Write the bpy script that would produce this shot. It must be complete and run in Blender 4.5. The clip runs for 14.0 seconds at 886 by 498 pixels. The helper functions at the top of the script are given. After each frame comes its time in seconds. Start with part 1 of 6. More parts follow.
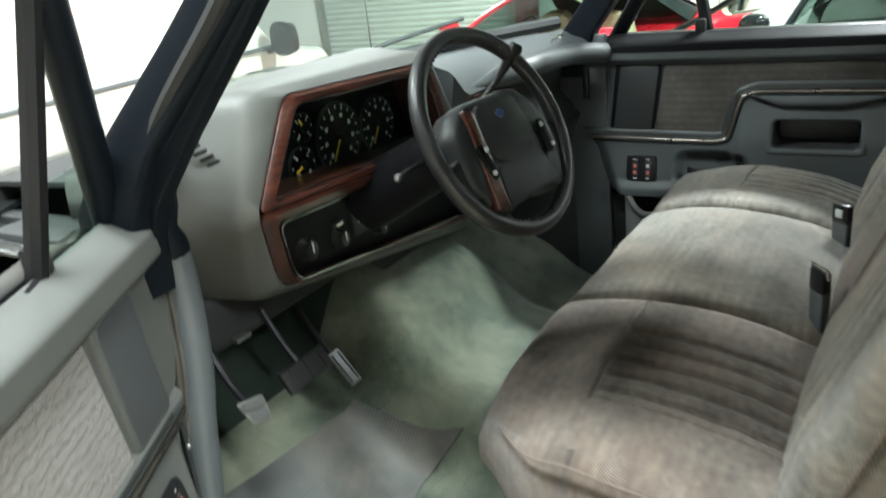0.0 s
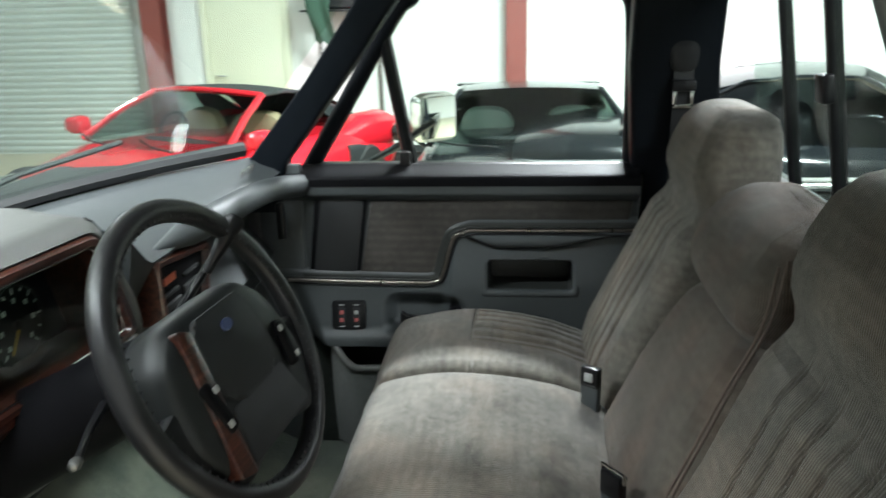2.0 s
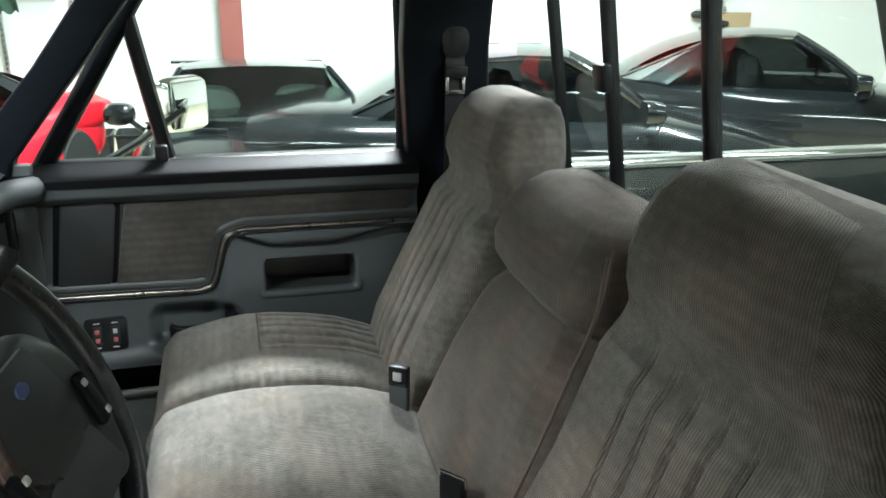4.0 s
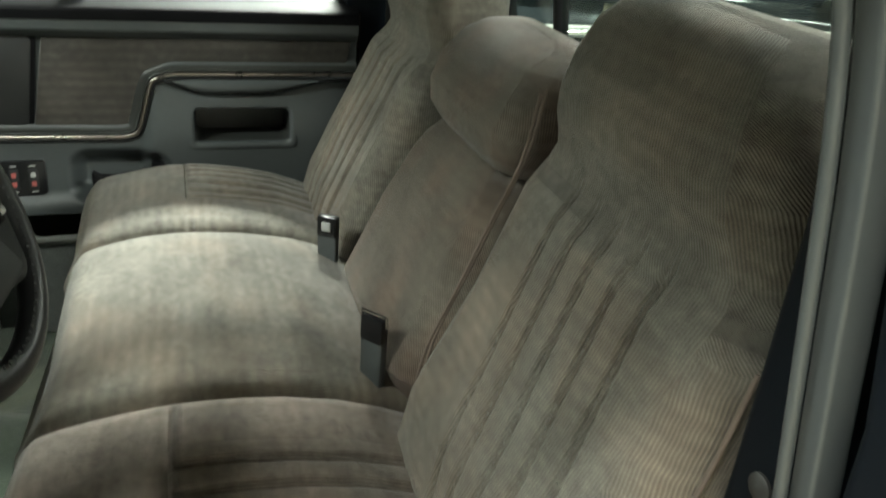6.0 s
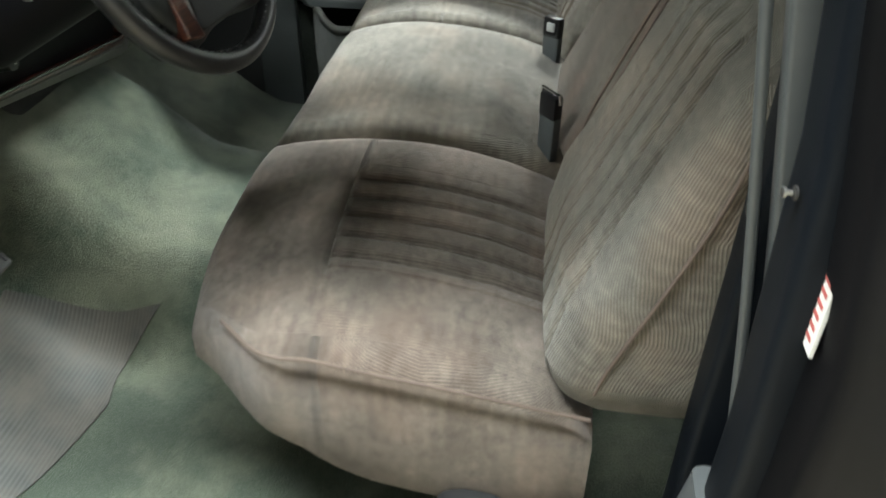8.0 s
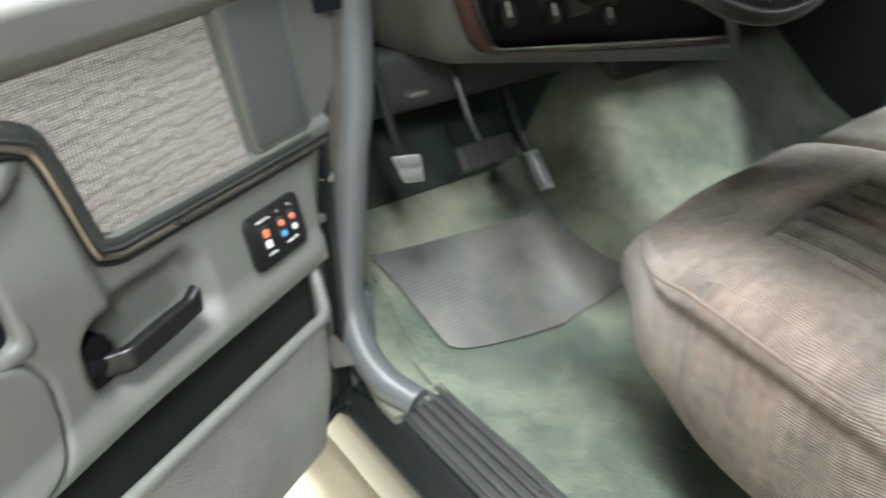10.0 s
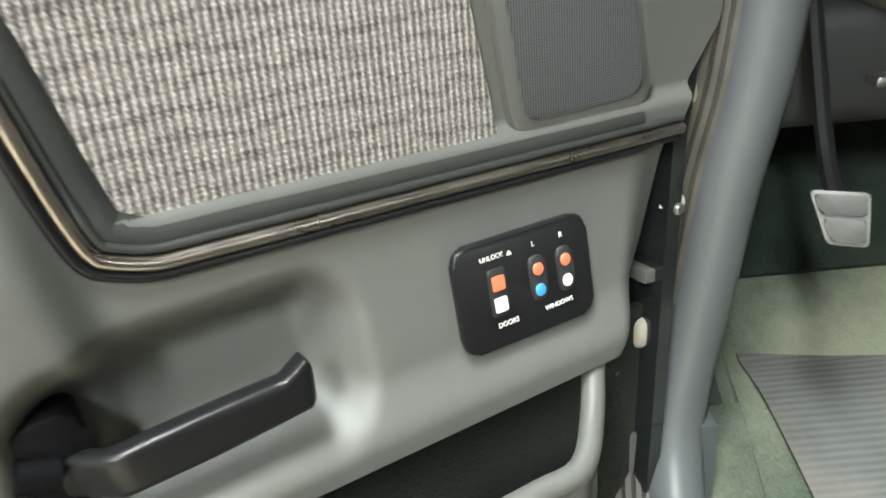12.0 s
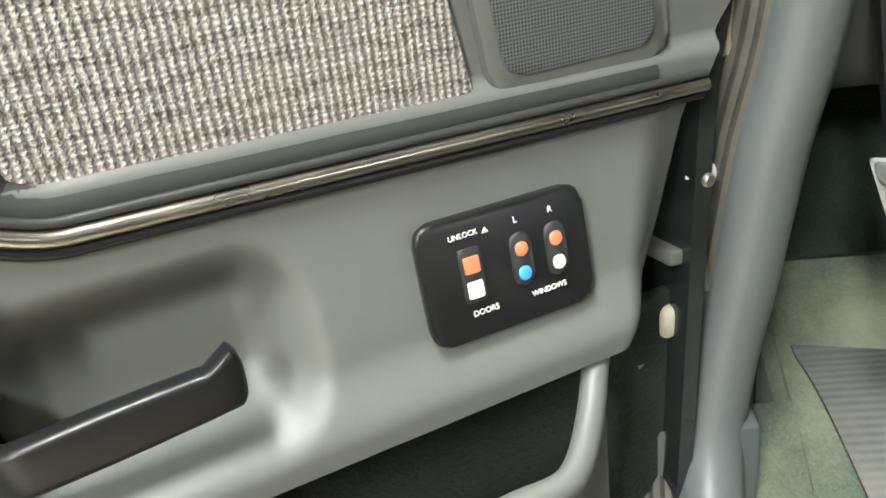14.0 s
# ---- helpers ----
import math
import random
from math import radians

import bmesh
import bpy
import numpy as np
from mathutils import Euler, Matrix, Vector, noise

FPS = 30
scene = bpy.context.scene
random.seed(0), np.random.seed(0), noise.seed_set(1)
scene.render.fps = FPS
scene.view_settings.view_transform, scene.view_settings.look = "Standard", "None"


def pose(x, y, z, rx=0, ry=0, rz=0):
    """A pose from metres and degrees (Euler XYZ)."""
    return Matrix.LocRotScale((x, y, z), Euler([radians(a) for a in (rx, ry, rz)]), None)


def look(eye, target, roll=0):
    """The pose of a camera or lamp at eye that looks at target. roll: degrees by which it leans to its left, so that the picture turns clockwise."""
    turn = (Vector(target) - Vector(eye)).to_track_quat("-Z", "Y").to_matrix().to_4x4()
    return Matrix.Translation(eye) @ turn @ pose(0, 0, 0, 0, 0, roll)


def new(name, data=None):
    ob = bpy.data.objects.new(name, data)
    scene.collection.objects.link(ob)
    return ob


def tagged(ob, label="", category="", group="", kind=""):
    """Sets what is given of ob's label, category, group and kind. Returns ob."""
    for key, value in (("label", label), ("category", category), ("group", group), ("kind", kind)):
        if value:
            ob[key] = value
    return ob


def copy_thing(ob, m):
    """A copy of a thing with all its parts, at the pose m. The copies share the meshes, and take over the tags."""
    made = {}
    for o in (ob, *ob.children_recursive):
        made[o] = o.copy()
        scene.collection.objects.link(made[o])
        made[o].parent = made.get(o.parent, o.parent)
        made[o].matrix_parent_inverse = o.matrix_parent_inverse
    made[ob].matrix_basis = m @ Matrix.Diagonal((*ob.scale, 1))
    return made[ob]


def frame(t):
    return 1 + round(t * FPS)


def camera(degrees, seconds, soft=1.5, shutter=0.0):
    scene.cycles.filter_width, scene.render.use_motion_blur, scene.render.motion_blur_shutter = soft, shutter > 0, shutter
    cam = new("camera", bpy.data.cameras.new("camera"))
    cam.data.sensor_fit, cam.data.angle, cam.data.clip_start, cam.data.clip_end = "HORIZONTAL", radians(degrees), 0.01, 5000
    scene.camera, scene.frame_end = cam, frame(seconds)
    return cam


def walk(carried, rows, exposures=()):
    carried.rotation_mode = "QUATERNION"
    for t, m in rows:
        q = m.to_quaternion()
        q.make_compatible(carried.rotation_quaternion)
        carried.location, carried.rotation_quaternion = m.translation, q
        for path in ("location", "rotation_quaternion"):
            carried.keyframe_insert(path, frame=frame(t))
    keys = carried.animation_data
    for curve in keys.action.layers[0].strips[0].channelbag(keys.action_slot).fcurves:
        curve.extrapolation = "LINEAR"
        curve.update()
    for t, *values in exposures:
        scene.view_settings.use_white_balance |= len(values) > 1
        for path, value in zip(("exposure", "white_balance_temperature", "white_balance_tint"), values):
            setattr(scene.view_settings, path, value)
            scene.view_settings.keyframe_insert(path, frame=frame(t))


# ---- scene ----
cam = camera(58.4, 14.0, 1.6, 0.5)
PATH = [
    (0, (-1.623, 0.115, 1.746), (-0.058, 1.124, 1.019), -7.0),
    (0.5, (-1.502, 0.236, 1.769), (0.122, 1.208, 1.123), -7.5),
    (1, (-1.405, 0.263, 1.79), (0.322, 1.074, 1.191), -4.5),
    (1.5, (-1.334, 0.324, 1.795), (0.534, 0.771, 1.239), -2.0),
    (2, (-1.253, 0.408, 1.815), (0.649, 0.593, 1.223), -1.4),
    (2.5, (-1.21, 0.477, 1.828), (0.703, 0.362, 1.254), -1.2),
    (3, (-1.189, 0.519, 1.837), (0.698, 0.176, 1.271), -0.8),
    (3.2, (-1.175, 0.534, 1.839), (0.696, 0.128, 1.261), -0.7),
    (5.3, (-1.123, 0.56, 1.777), (0.621, -0.067, 1.024), 3.5),
    (5.5, (-1.126, 0.554, 1.766), (0.592, -0.075, 0.96), 3.6),
    (6, (-1.152, 0.52, 1.736), (0.536, -0.091, 0.855), 5.2),
    (6.5, (-1.203, 0.444, 1.715), (0.487, 0.06, 0.718), 4.4),
    (7, (-1.251, 0.382, 1.696), (0.463, 0.243, 0.675), 2.2),
    (7.2, (-1.271, 0.361, 1.692), (0.418, 0.316, 0.622), 1.9),
    (9.3, (-1.572, 0.11, 1.639), (-0.125, 0.976, 0.564), -2.2),
    (9.5, (-1.518, 0.068, 1.599), (-0.18, 1.135, 0.564), -2.6),
    (10, (-1.409, -0.001, 1.519), (-0.47, 1.48, 0.558), -3.4),
    (10.5, (-1.332, 0.121, 1.446), (-0.698, 1.805, 0.573), -2.8),
    (11, (-1.273, 0.269, 1.37), (-0.855, 2.061, 0.588), -0.8),
    (11.5, (-1.211, 0.372, 1.328), (-0.996, 2.199, 0.544), -2.7),
    (12, (-1.117, 0.475, 1.269), (-1.115, 2.298, 0.447), -5.0),
    (12.5, (-1.076, 0.534, 1.237), (-1.189, 2.345, 0.395), -4.9),
    (13, (-1.045, 0.546, 1.222), (-1.242, 2.359, 0.4), -6.4),
    (13.5, (-1.045, 0.545, 1.225), (-1.271, 2.337, 0.366), -7.0),
    (14, (-1.04, 0.544, 1.231), (-1.262, 2.338, 0.376), -7.6),
]
EXPOSURES = [(0.0, -0.3, 6250, 7), (0.5, -0.55, 6300, 10), (1.5, -0.65, 6200, 10), (3.2, -0.6, 6150, 10), (5.3, -0.3, 6500, 6), (6.0, -0.32, 6850, 2), (6.5, -0.42, 6950, 2), (7.2, -0.45, 6750, 5), (9.3, 0.0, 6250, 12), (10.5, 0.2, 6450, 14), (12.0, 0.25, 6550, 10), (13.0, 0.4, 6650, 9), (14.0, 0.4, 6700, 10)]
walk(cam, [(t, look(eye, target, roll)) for t, eye, target, roll in PATH], EXPOSURES)

# ---- world and lamps ----
world = bpy.data.worlds.new("garage_air")
scene.world = world
world.use_nodes = True
world.node_tree.nodes["Background"].inputs[0].default_value = (0.9, 1.0, 0.95, 1)
world.node_tree.nodes["Background"].inputs[1].default_value = 0.01

# room: inner faces
RX0, RX1, RY0, RY1, RZ = -7.0, 8.8, -9.0, 11.0, 4.6


# ---- materials ----
def nodes_of(name, rough=0.6, metal=0.0, spec=0.5):
    m = bpy.data.materials.new(name)
    m.use_nodes = True
    nt = m.node_tree
    b = nt.nodes["Principled BSDF"]
    b.inputs["Roughness"].default_value = rough
    b.inputs["Metallic"].default_value = metal
    b.inputs["Specular IOR Level"].default_value = spec
    return m, nt, b


def link(nt, a, b):
    nt.links.new(a, b)


def coords(nt, scale=(1, 1, 1)):
    tc = nt.nodes.new("ShaderNodeTexCoord")
    mp = nt.nodes.new("ShaderNodeMapping")
    mp.inputs["Scale"].default_value = scale
    link(nt, tc.outputs["Object"], mp.inputs["Vector"])
    return mp.outputs["Vector"]


def noise_node(nt, vec, scale, detail=4.0, rough=0.55):
    n = nt.nodes.new("ShaderNodeTexNoise")
    n.inputs["Scale"].default_value = scale
    n.inputs["Detail"].default_value = detail
    n.inputs["Roughness"].default_value = rough
    link(nt, vec, n.inputs["Vector"])
    return n.outputs["Fac"]


def ramp(nt, fac, stops):
    r = nt.nodes.new("ShaderNodeValToRGB")
    e = r.color_ramp.elements
    while len(e) < len(stops):
        e.new(0.5)
    for el, (p, c) in zip(e, stops):
        el.position = p
        el.color = (*c, 1)
    link(nt, fac, r.inputs["Fac"])
    return r.outputs["Color"]


def mixed(nt, fac, a, b, mode="MIX"):
    x = nt.nodes.new("ShaderNodeMix")
    x.data_type, x.blend_type = "RGBA", mode
    for sock, v in ((x.inputs[0], fac), (x.inputs[6], a), (x.inputs[7], b)):
        if isinstance(v, (int, float)):
            sock.default_value = v
        elif isinstance(v, tuple):
            sock.default_value = (*v, 1)
        else:
            link(nt, v, sock)
    return x.outputs[2]


def bumped(nt, b, height, strength, dist):
    n = nt.nodes.new("ShaderNodeBump")
    n.inputs["Strength"].default_value = strength
    n.inputs["Distance"].default_value = dist
    link(nt, height, n.inputs["Height"])
    link(nt, n.outputs["Normal"], b.inputs["Normal"])


def math_node(nt, op, a, b=None):
    n = nt.nodes.new("ShaderNodeMath")
    n.operation = op
    for i, v in enumerate((a, b)):
        if v is None:
            continue
        if isinstance(v, (int, float)):
            n.inputs[i].default_value = v
        else:
            link(nt, v, n.inputs[i])
    return n.outputs[0]


def plain(name, col, rough=0.5, metal=0.0, var=0.12, scale=6.0, grain=0.0, grain_scale=400.0, spec=0.5):
    """A surface with two scales of variation and an optional fine grain relief."""
    m, nt, b = nodes_of(name, rough, metal, spec)
    v = coords(nt)
    big = noise_node(nt, v, scale)
    fine = noise_node(nt, v, scale * 14, 3)
    mixf = math_node(nt, "ADD", math_node(nt, "MULTIPLY", big, 0.65), math_node(nt, "MULTIPLY", fine, 0.35))
    lo, hi = tuple(c * (1 - var) for c in col), tuple(min(1, c * (1 + var)) for c in col)
    link(nt, ramp(nt, mixf, [(0.3, lo), (0.7, hi)]), b.inputs["Base Color"])
    r = math_node(nt, "ADD", math_node(nt, "MULTIPLY", math_node(nt, "SUBTRACT", big, 0.5), 0.18), rough)
    link(nt, r, b.inputs["Roughness"])
    if grain:
        bumped(nt, b, noise_node(nt, v, grain_scale, 2), grain, 0.0006)
    return m


def corduroy(name, dark, light, pitch=0.0052, tint=(0.150, 0.112, 0.082), stripe=0.16, sewn=True):
    """Ribbed upholstery velour with worn, brownish patches. Sewn covers carry a UV map in metres: u across the ribs, v along them."""
    m, nt, b = nodes_of(name, 0.85, 0, 0.25)
    v = coords(nt)
    if sewn:
        uv = nt.nodes.new("ShaderNodeUVMap").outputs["UV"]
    else:
        uv = nt.nodes.new("ShaderNodeMapping")
        uv.inputs["Rotation"].default_value = (radians(90), 0, 0)
        link(nt, v, uv.inputs["Vector"])
        uv = uv.outputs["Vector"]
    warp = nt.nodes.new("ShaderNodeVectorMath")
    warp.operation = "SCALE"
    soft = nt.nodes.new("ShaderNodeTexNoise")
    soft.inputs["Scale"].default_value = 22.0
    link(nt, v, soft.inputs["Vector"])
    link(nt, soft.outputs["Color"], warp.inputs[0])
    warp.inputs["Scale"].default_value = 0.006
    bent = nt.nodes.new("ShaderNodeVectorMath")
    link(nt, uv, bent.inputs[0])
    link(nt, warp.outputs[0], bent.inputs[1])
    sx = nt.nodes.new("ShaderNodeSeparateXYZ")
    link(nt, bent.outputs[0], sx.inputs[0])
    rib = math_node(nt, "SINE", math_node(nt, "MULTIPLY", sx.outputs["X"], 6.2832 / pitch))
    rib = math_node(nt, "ADD", math_node(nt, "MULTIPLY", rib, 0.5), 0.5)
    big = noise_node(nt, v, 5.5, 3)
    mid = noise_node(nt, v, 60, 4)
    fine = noise_node(nt, v, 700, 2)
    base = ramp(nt, math_node(nt, "ADD", math_node(nt, "MULTIPLY", mid, 0.55), math_node(nt, "MULTIPLY", fine, 0.45)), [(0.32, dark), (0.68, light)])
    worn = ramp(nt, big, [(0.45, (0, 0, 0)), (0.68, (1, 1, 1))])
    sep = nt.nodes.new("ShaderNodeSeparateColor")
    link(nt, worn, sep.inputs[0])
    col = mixed(nt, math_node(nt, "MULTIPLY", sep.outputs[0], 0.55), base, tint)
    # brushed nap: soft light and dark strokes
    nap = noise_node(nt, coords(nt, (1.0, 1.7, 1.0)), 7.5, 3, 0.55)
    nap = math_node(nt, "ADD", math_node(nt, "MULTIPLY", nap, 1.5), 0.25)
    col = mixed(nt, 1.0, col, nap, "MULTIPLY")
    # ribs stand out where the pile is brushed up
    gain = math_node(nt, "MULTIPLY", big, 0.85)
    ribs = math_node(nt, "ADD", math_node(nt, "MULTIPLY", math_node(nt, "SUBTRACT", rib, 0.5), gain), 0.95)
    col = mixed(nt, 1.0, col, ribs, "MULTIPLY")
    # broad cross stripes of the weave
    s = math_node(nt, "SINE", math_node(nt, "MULTIPLY", sx.outputs["Y"], 6.2832 / 0.022))
    s = math_node(nt, "ADD", math_node(nt, "MULTIPLY", math_node(nt, "MULTIPLY", s, math_node(nt, "MULTIPLY", mid, math_node(nt, "MULTIPLY", big, 2.0))), stripe), 1.0)
    col = mixed(nt, 1.0, col, s, "MULTIPLY")
    link(nt, col, b.inputs["Base Color"])
    b.inputs["Sheen Weight"].default_value = 0.22
    b.inputs["Sheen Roughness"].default_value = 0.4
    hgt = math_node(nt, "ADD", rib, math_node(nt, "MULTIPLY", fine, 0.8))
    bumped(nt, b, hgt, 0.75, 0.0010)
    return m


def tweed(name):
    """Coarse woven door cloth: pale and dark yarns crossing."""
    m, nt, b = nodes_of(name, 0.9, 0, 0.2)
    tc = nt.nodes.new("ShaderNodeTexCoord")
    mp = nt.nodes.new("ShaderNodeMapping")
    link(nt, tc.outputs["Object"], mp.inputs["Vector"])
    v = mp.outputs["Vector"]
    waves = []
    for axis, sc in (("X", 58.0), ("Z", 92.0)):
        w = nt.nodes.new("ShaderNodeTexWave")
        w.wave_type, w.bands_direction = "BANDS", axis
        w.inputs["Scale"].default_value = sc
        w.inputs["Distortion"].default_value = 2.2
        w.inputs["Detail"].default_value = 1.5
        w.inputs["Detail Scale"].default_value = 9.0
        link(nt, v, w.inputs["Vector"])
        waves.append(w.outputs["Fac"])
    weave = math_node(nt, "MULTIPLY", waves[0], math_node(nt, "ADD", math_node(nt, "MULTIPLY", waves[1], 0.45), 0.55))
    weft = nt.nodes.new("ShaderNodeTexWave")
    weft.wave_type, weft.bands_direction = "BANDS", "Z"
    weft.inputs["Scale"].default_value = 19.0
    weft.inputs["Distortion"].default_value = 5.0
    weft.inputs["Detail Scale"].default_value = 2.5
    link(nt, v, weft.inputs["Vector"])
    dark = math_node(nt, "MULTIPLY", math_node(nt, "POWER", weft.outputs["Fac"], 4.0), 0.09)
    yarn = noise_node(nt, coords(nt, (1, 1, 14)), 60, 3, 0.7)
    yarn2 = noise_node(nt, v, 420, 3, 0.7)
    f = math_node(nt, "ADD", math_node(nt, "MULTIPLY", weave, 0.36), math_node(nt, "MULTIPLY", math_node(nt, "ADD", yarn, yarn2), 0.36))
    f = math_node(nt, "SUBTRACT", f, dark)
    link(nt, ramp(nt, f, [(0.26, (0.055, 0.051, 0.048)), (0.41, (0.165, 0.150, 0.142)), (0.57, (0.315, 0.288, 0.270)), (0.78, (0.56, 0.52, 0.485))]), b.inputs["Base Color"])
    bumped(nt, b, weave, 0.9, 0.0018)
    b.inputs["Sheen Weight"].default_value = 0.15
    return m


def carpet(name, lo, hi, lint=(0.30, 0.34, 0.27), sheen=0.2):
    m, nt, b = nodes_of(name, 0.95, 0, 0.1)
    v = coords(nt)
    big = noise_node(nt, v, 7, 4)
    tuft = noise_node(nt, v, 260, 3, 0.7)
    col = ramp(nt, math_node(nt, "ADD", math_node(nt, "MULTIPLY", tuft, 0.6), math_node(nt, "MULTIPLY", big, 0.4)), [(0.3, lo), (0.7, hi)])
    dust = ramp(nt, noise_node(nt, v, 3.2, 5, 0.65), [(0.44, (0, 0, 0)), (0.70, (0.62, 0.62, 0.62))])
    sep = nt.nodes.new("ShaderNodeSeparateColor")
    link(nt, dust, sep.inputs[0])
    link(nt, mixed(nt, sep.outputs[0], col, lint), b.inputs["Base Color"])
    b.inputs["Sheen Weight"].default_value = sheen
    bumped(nt, b, tuft, 1.0, 0.004)
    return m


def woodgrain(name):
    m, nt, b = nodes_of(name, 0.28, 0, 0.5)
    v = coords(nt, (2.0, 20, 20))
    n = noise_node(nt, v, 6, 6, 0.65)
    link(nt, ramp(nt, n, [(0.32, (0.014, 0.005, 0.004)), (0.52, (0.056, 0.017, 0.011)), (0.72, (0.12, 0.038, 0.023))]), b.inputs["Base Color"])
    b.inputs["Coat Weight"].default_value = 0.6
    b.inputs["Coat Roughness"].default_value = 0.12
    return m


def glassy(name, tint=(0.86, 0.93, 0.89), rough=0.0, edge=0.45):
    """Thin pane: clear with a faint reflection."""
    m = bpy.data.materials.new(name)
    m.use_nodes = True
    nt = m.node_tree
    nt.nodes.clear()
    out = nt.nodes.new("ShaderNodeOutputMaterial")
    tr = nt.nodes.new("ShaderNodeBsdfTransparent")
    tr.inputs[0].default_value = (*tint, 1)
    gl = nt.nodes.new("ShaderNodeBsdfGlossy")
    gl.inputs["Roughness"].default_value = rough
    lw = nt.nodes.new("ShaderNodeLayerWeight")
    lw.inputs[0].default_value = 0.5
    f5 = math_node(nt, "MULTIPLY", math_node(nt, "POWER", lw.outputs["Facing"], 4.0), edge)
    fac = math_node(nt, "ADD", f5, 0.012)
    mx = nt.nodes.new("ShaderNodeMixShader")
    link(nt, fac, mx.inputs[0])
    link(nt, tr.outputs[0], mx.inputs[1])
    link(nt, gl.outputs[0], mx.inputs[2])
    link(nt, mx.outputs[0], out.inputs[0])
    return m


def glow(name, col, strength):
    m, nt, b = nodes_of(name, 0.5)
    b.inputs["Base Color"].default_value = (*col, 1)
    b.inputs["Emission Color"].default_value = (*col, 1)
    b.inputs["Emission Strength"].default_value = strength
    return m


def carpaint(name, col, rough=0.25, spec=0.5):
    m, nt, b = nodes_of(name, rough, 0.0, spec)
    v = coords(nt)
    n = noise_node(nt, v, 3, 3)
    link(nt, ramp(nt, n, [(0.3, tuple(c * 0.9 for c in col)), (0.7, tuple(min(1, c * 1.1) for c in col))]), b.inputs["Base Color"])
    b.inputs["Coat Weight"].default_value = 0.6
    b.inputs["Coat Roughness"].default_value = 0.04
    return m


def ribbed_rubber(name, col, axis="X", pitch=0.006, rough=0.5, dust=(0.100, 0.092, 0.078)):
    """Ribbed rubber with trodden-in dust."""
    m, nt, b = nodes_of(name, rough, 0, 0.4)
    v = coords(nt)
    w = nt.nodes.new("ShaderNodeTexWave")
    w.wave_type, w.bands_direction = "BANDS", axis
    w.inputs["Scale"].default_value = 0.314 / pitch
    link(nt, v, w.inputs["Vector"])
    n = noise_node(nt, v, 9, 5)
    lo, hi = tuple(c * 0.6 for c in col), tuple(c * 1.35 for c in col)
    base = ramp(nt, math_node(nt, "ADD", math_node(nt, "MULTIPLY", n, 0.75), math_node(nt, "MULTIPLY", w.outputs["Fac"], 0.25)), [(0.3, lo), (0.7, hi)])
    d = nt.nodes.new("ShaderNodeSeparateColor")
    link(nt, ramp(nt, noise_node(nt, v, 5.0, 6, 0.65), [(0.40, (0.05, 0.05, 0.05)), (0.62, (0.9, 0.9, 0.9))]), d.inputs[0])
    link(nt, mixed(nt, d.outputs[0], base, dust), b.inputs["Base Color"])
    bumped(nt, b, w.outputs["Fac"], 0.35, 0.001)
    return m


M_SEAT = corduroy("seat_velour", (0.086, 0.080, 0.067), (0.205, 0.190, 0.162), 0.0046, (0.195, 0.150, 0.113), 0.11)
M_SEAT_WORN = corduroy("worn_seat_velour", (0.096, 0.081, 0.069), (0.215, 0.183, 0.157), 0.0046, (0.210, 0.150, 0.118), 0.08)
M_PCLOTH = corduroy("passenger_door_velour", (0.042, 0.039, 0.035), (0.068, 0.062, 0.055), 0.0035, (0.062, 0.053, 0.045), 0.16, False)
M_SEAT_PLAIN = corduroy("armrest_velour", (0.080, 0.069, 0.056), (0.130, 0.113, 0.092), 0.0040, (0.175, 0.108, 0.080), 0.12)
M_PIPING = plain("seat_piping", (0.13, 0.098, 0.080), 0.8, 0, 0.2, 30)
M_TWEED = tweed("door_tweed")
M_VINYL = plain("grey_vinyl", (0.099, 0.101, 0.094), 0.46, 0, 0.07, 5, 0.25, 900, 0.4)
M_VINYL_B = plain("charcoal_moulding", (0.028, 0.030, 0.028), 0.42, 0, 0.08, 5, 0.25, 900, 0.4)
# also covers the passenger door, where its dark tone stands in for shade
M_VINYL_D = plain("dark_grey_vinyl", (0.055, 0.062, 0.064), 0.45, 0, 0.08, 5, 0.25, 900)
M_TRIM = plain("grey_pillar_trim", (0.082, 0.090, 0.094), 0.38, 0, 0.06, 5, 0.15, 900)
M_PILLAR = plain("navy_black_trim", (0.006, 0.008, 0.011), 0.45, 0, 0.1, 5, 0.2, 900, 0.10)
M_BLACK = plain("black_plastic", (0.010, 0.010, 0.011), 0.34, 0, 0.15, 8, 0.1, 900, 0.3)
M_BLACK_M = plain("black_matt_plastic", (0.016, 0.017, 0.018), 0.6, 0, 0.15, 8, 0.2, 700)
M_LEATHER = plain("black_leather", (0.016, 0.016, 0.017), 0.36, 0, 0.2, 30, 0.6, 500)
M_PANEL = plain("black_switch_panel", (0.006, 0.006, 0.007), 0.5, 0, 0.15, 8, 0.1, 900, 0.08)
M_HUB = plain("charcoal_hub_vinyl", (0.018, 0.020, 0.020), 0.45, 0, 0.1, 6, 0.3, 700, 0.3)
M_BADGE = plain("dark_blue_badge", (0.03, 0.05, 0.16), 0.3)
M_PRINT = plain("red_print", (0.42, 0.10, 0.09), 0.6)
M_SEAL = plain("worn_brown_rubber", (0.050, 0.046, 0.038), 0.55, 0, 0.4, 25)
M_RUBBER = plain("black_rubber", (0.014, 0.014, 0.014), 0.65, 0, 0.2, 20, 0.2, 300)
M_WORN = plain("worn_black_metal", (0.032, 0.031, 0.030), 0.5, 0.0, 0.4, 30)
M_PEDAL = plain("worn_grey_pedal_rubber", (0.055, 0.057, 0.054), 0.5, 0, 0.35, 40)
M_PEDAL_RIM = plain("worn_bright_pedal_edge", (0.12, 0.12, 0.112), 0.4, 0, 0.3, 60)
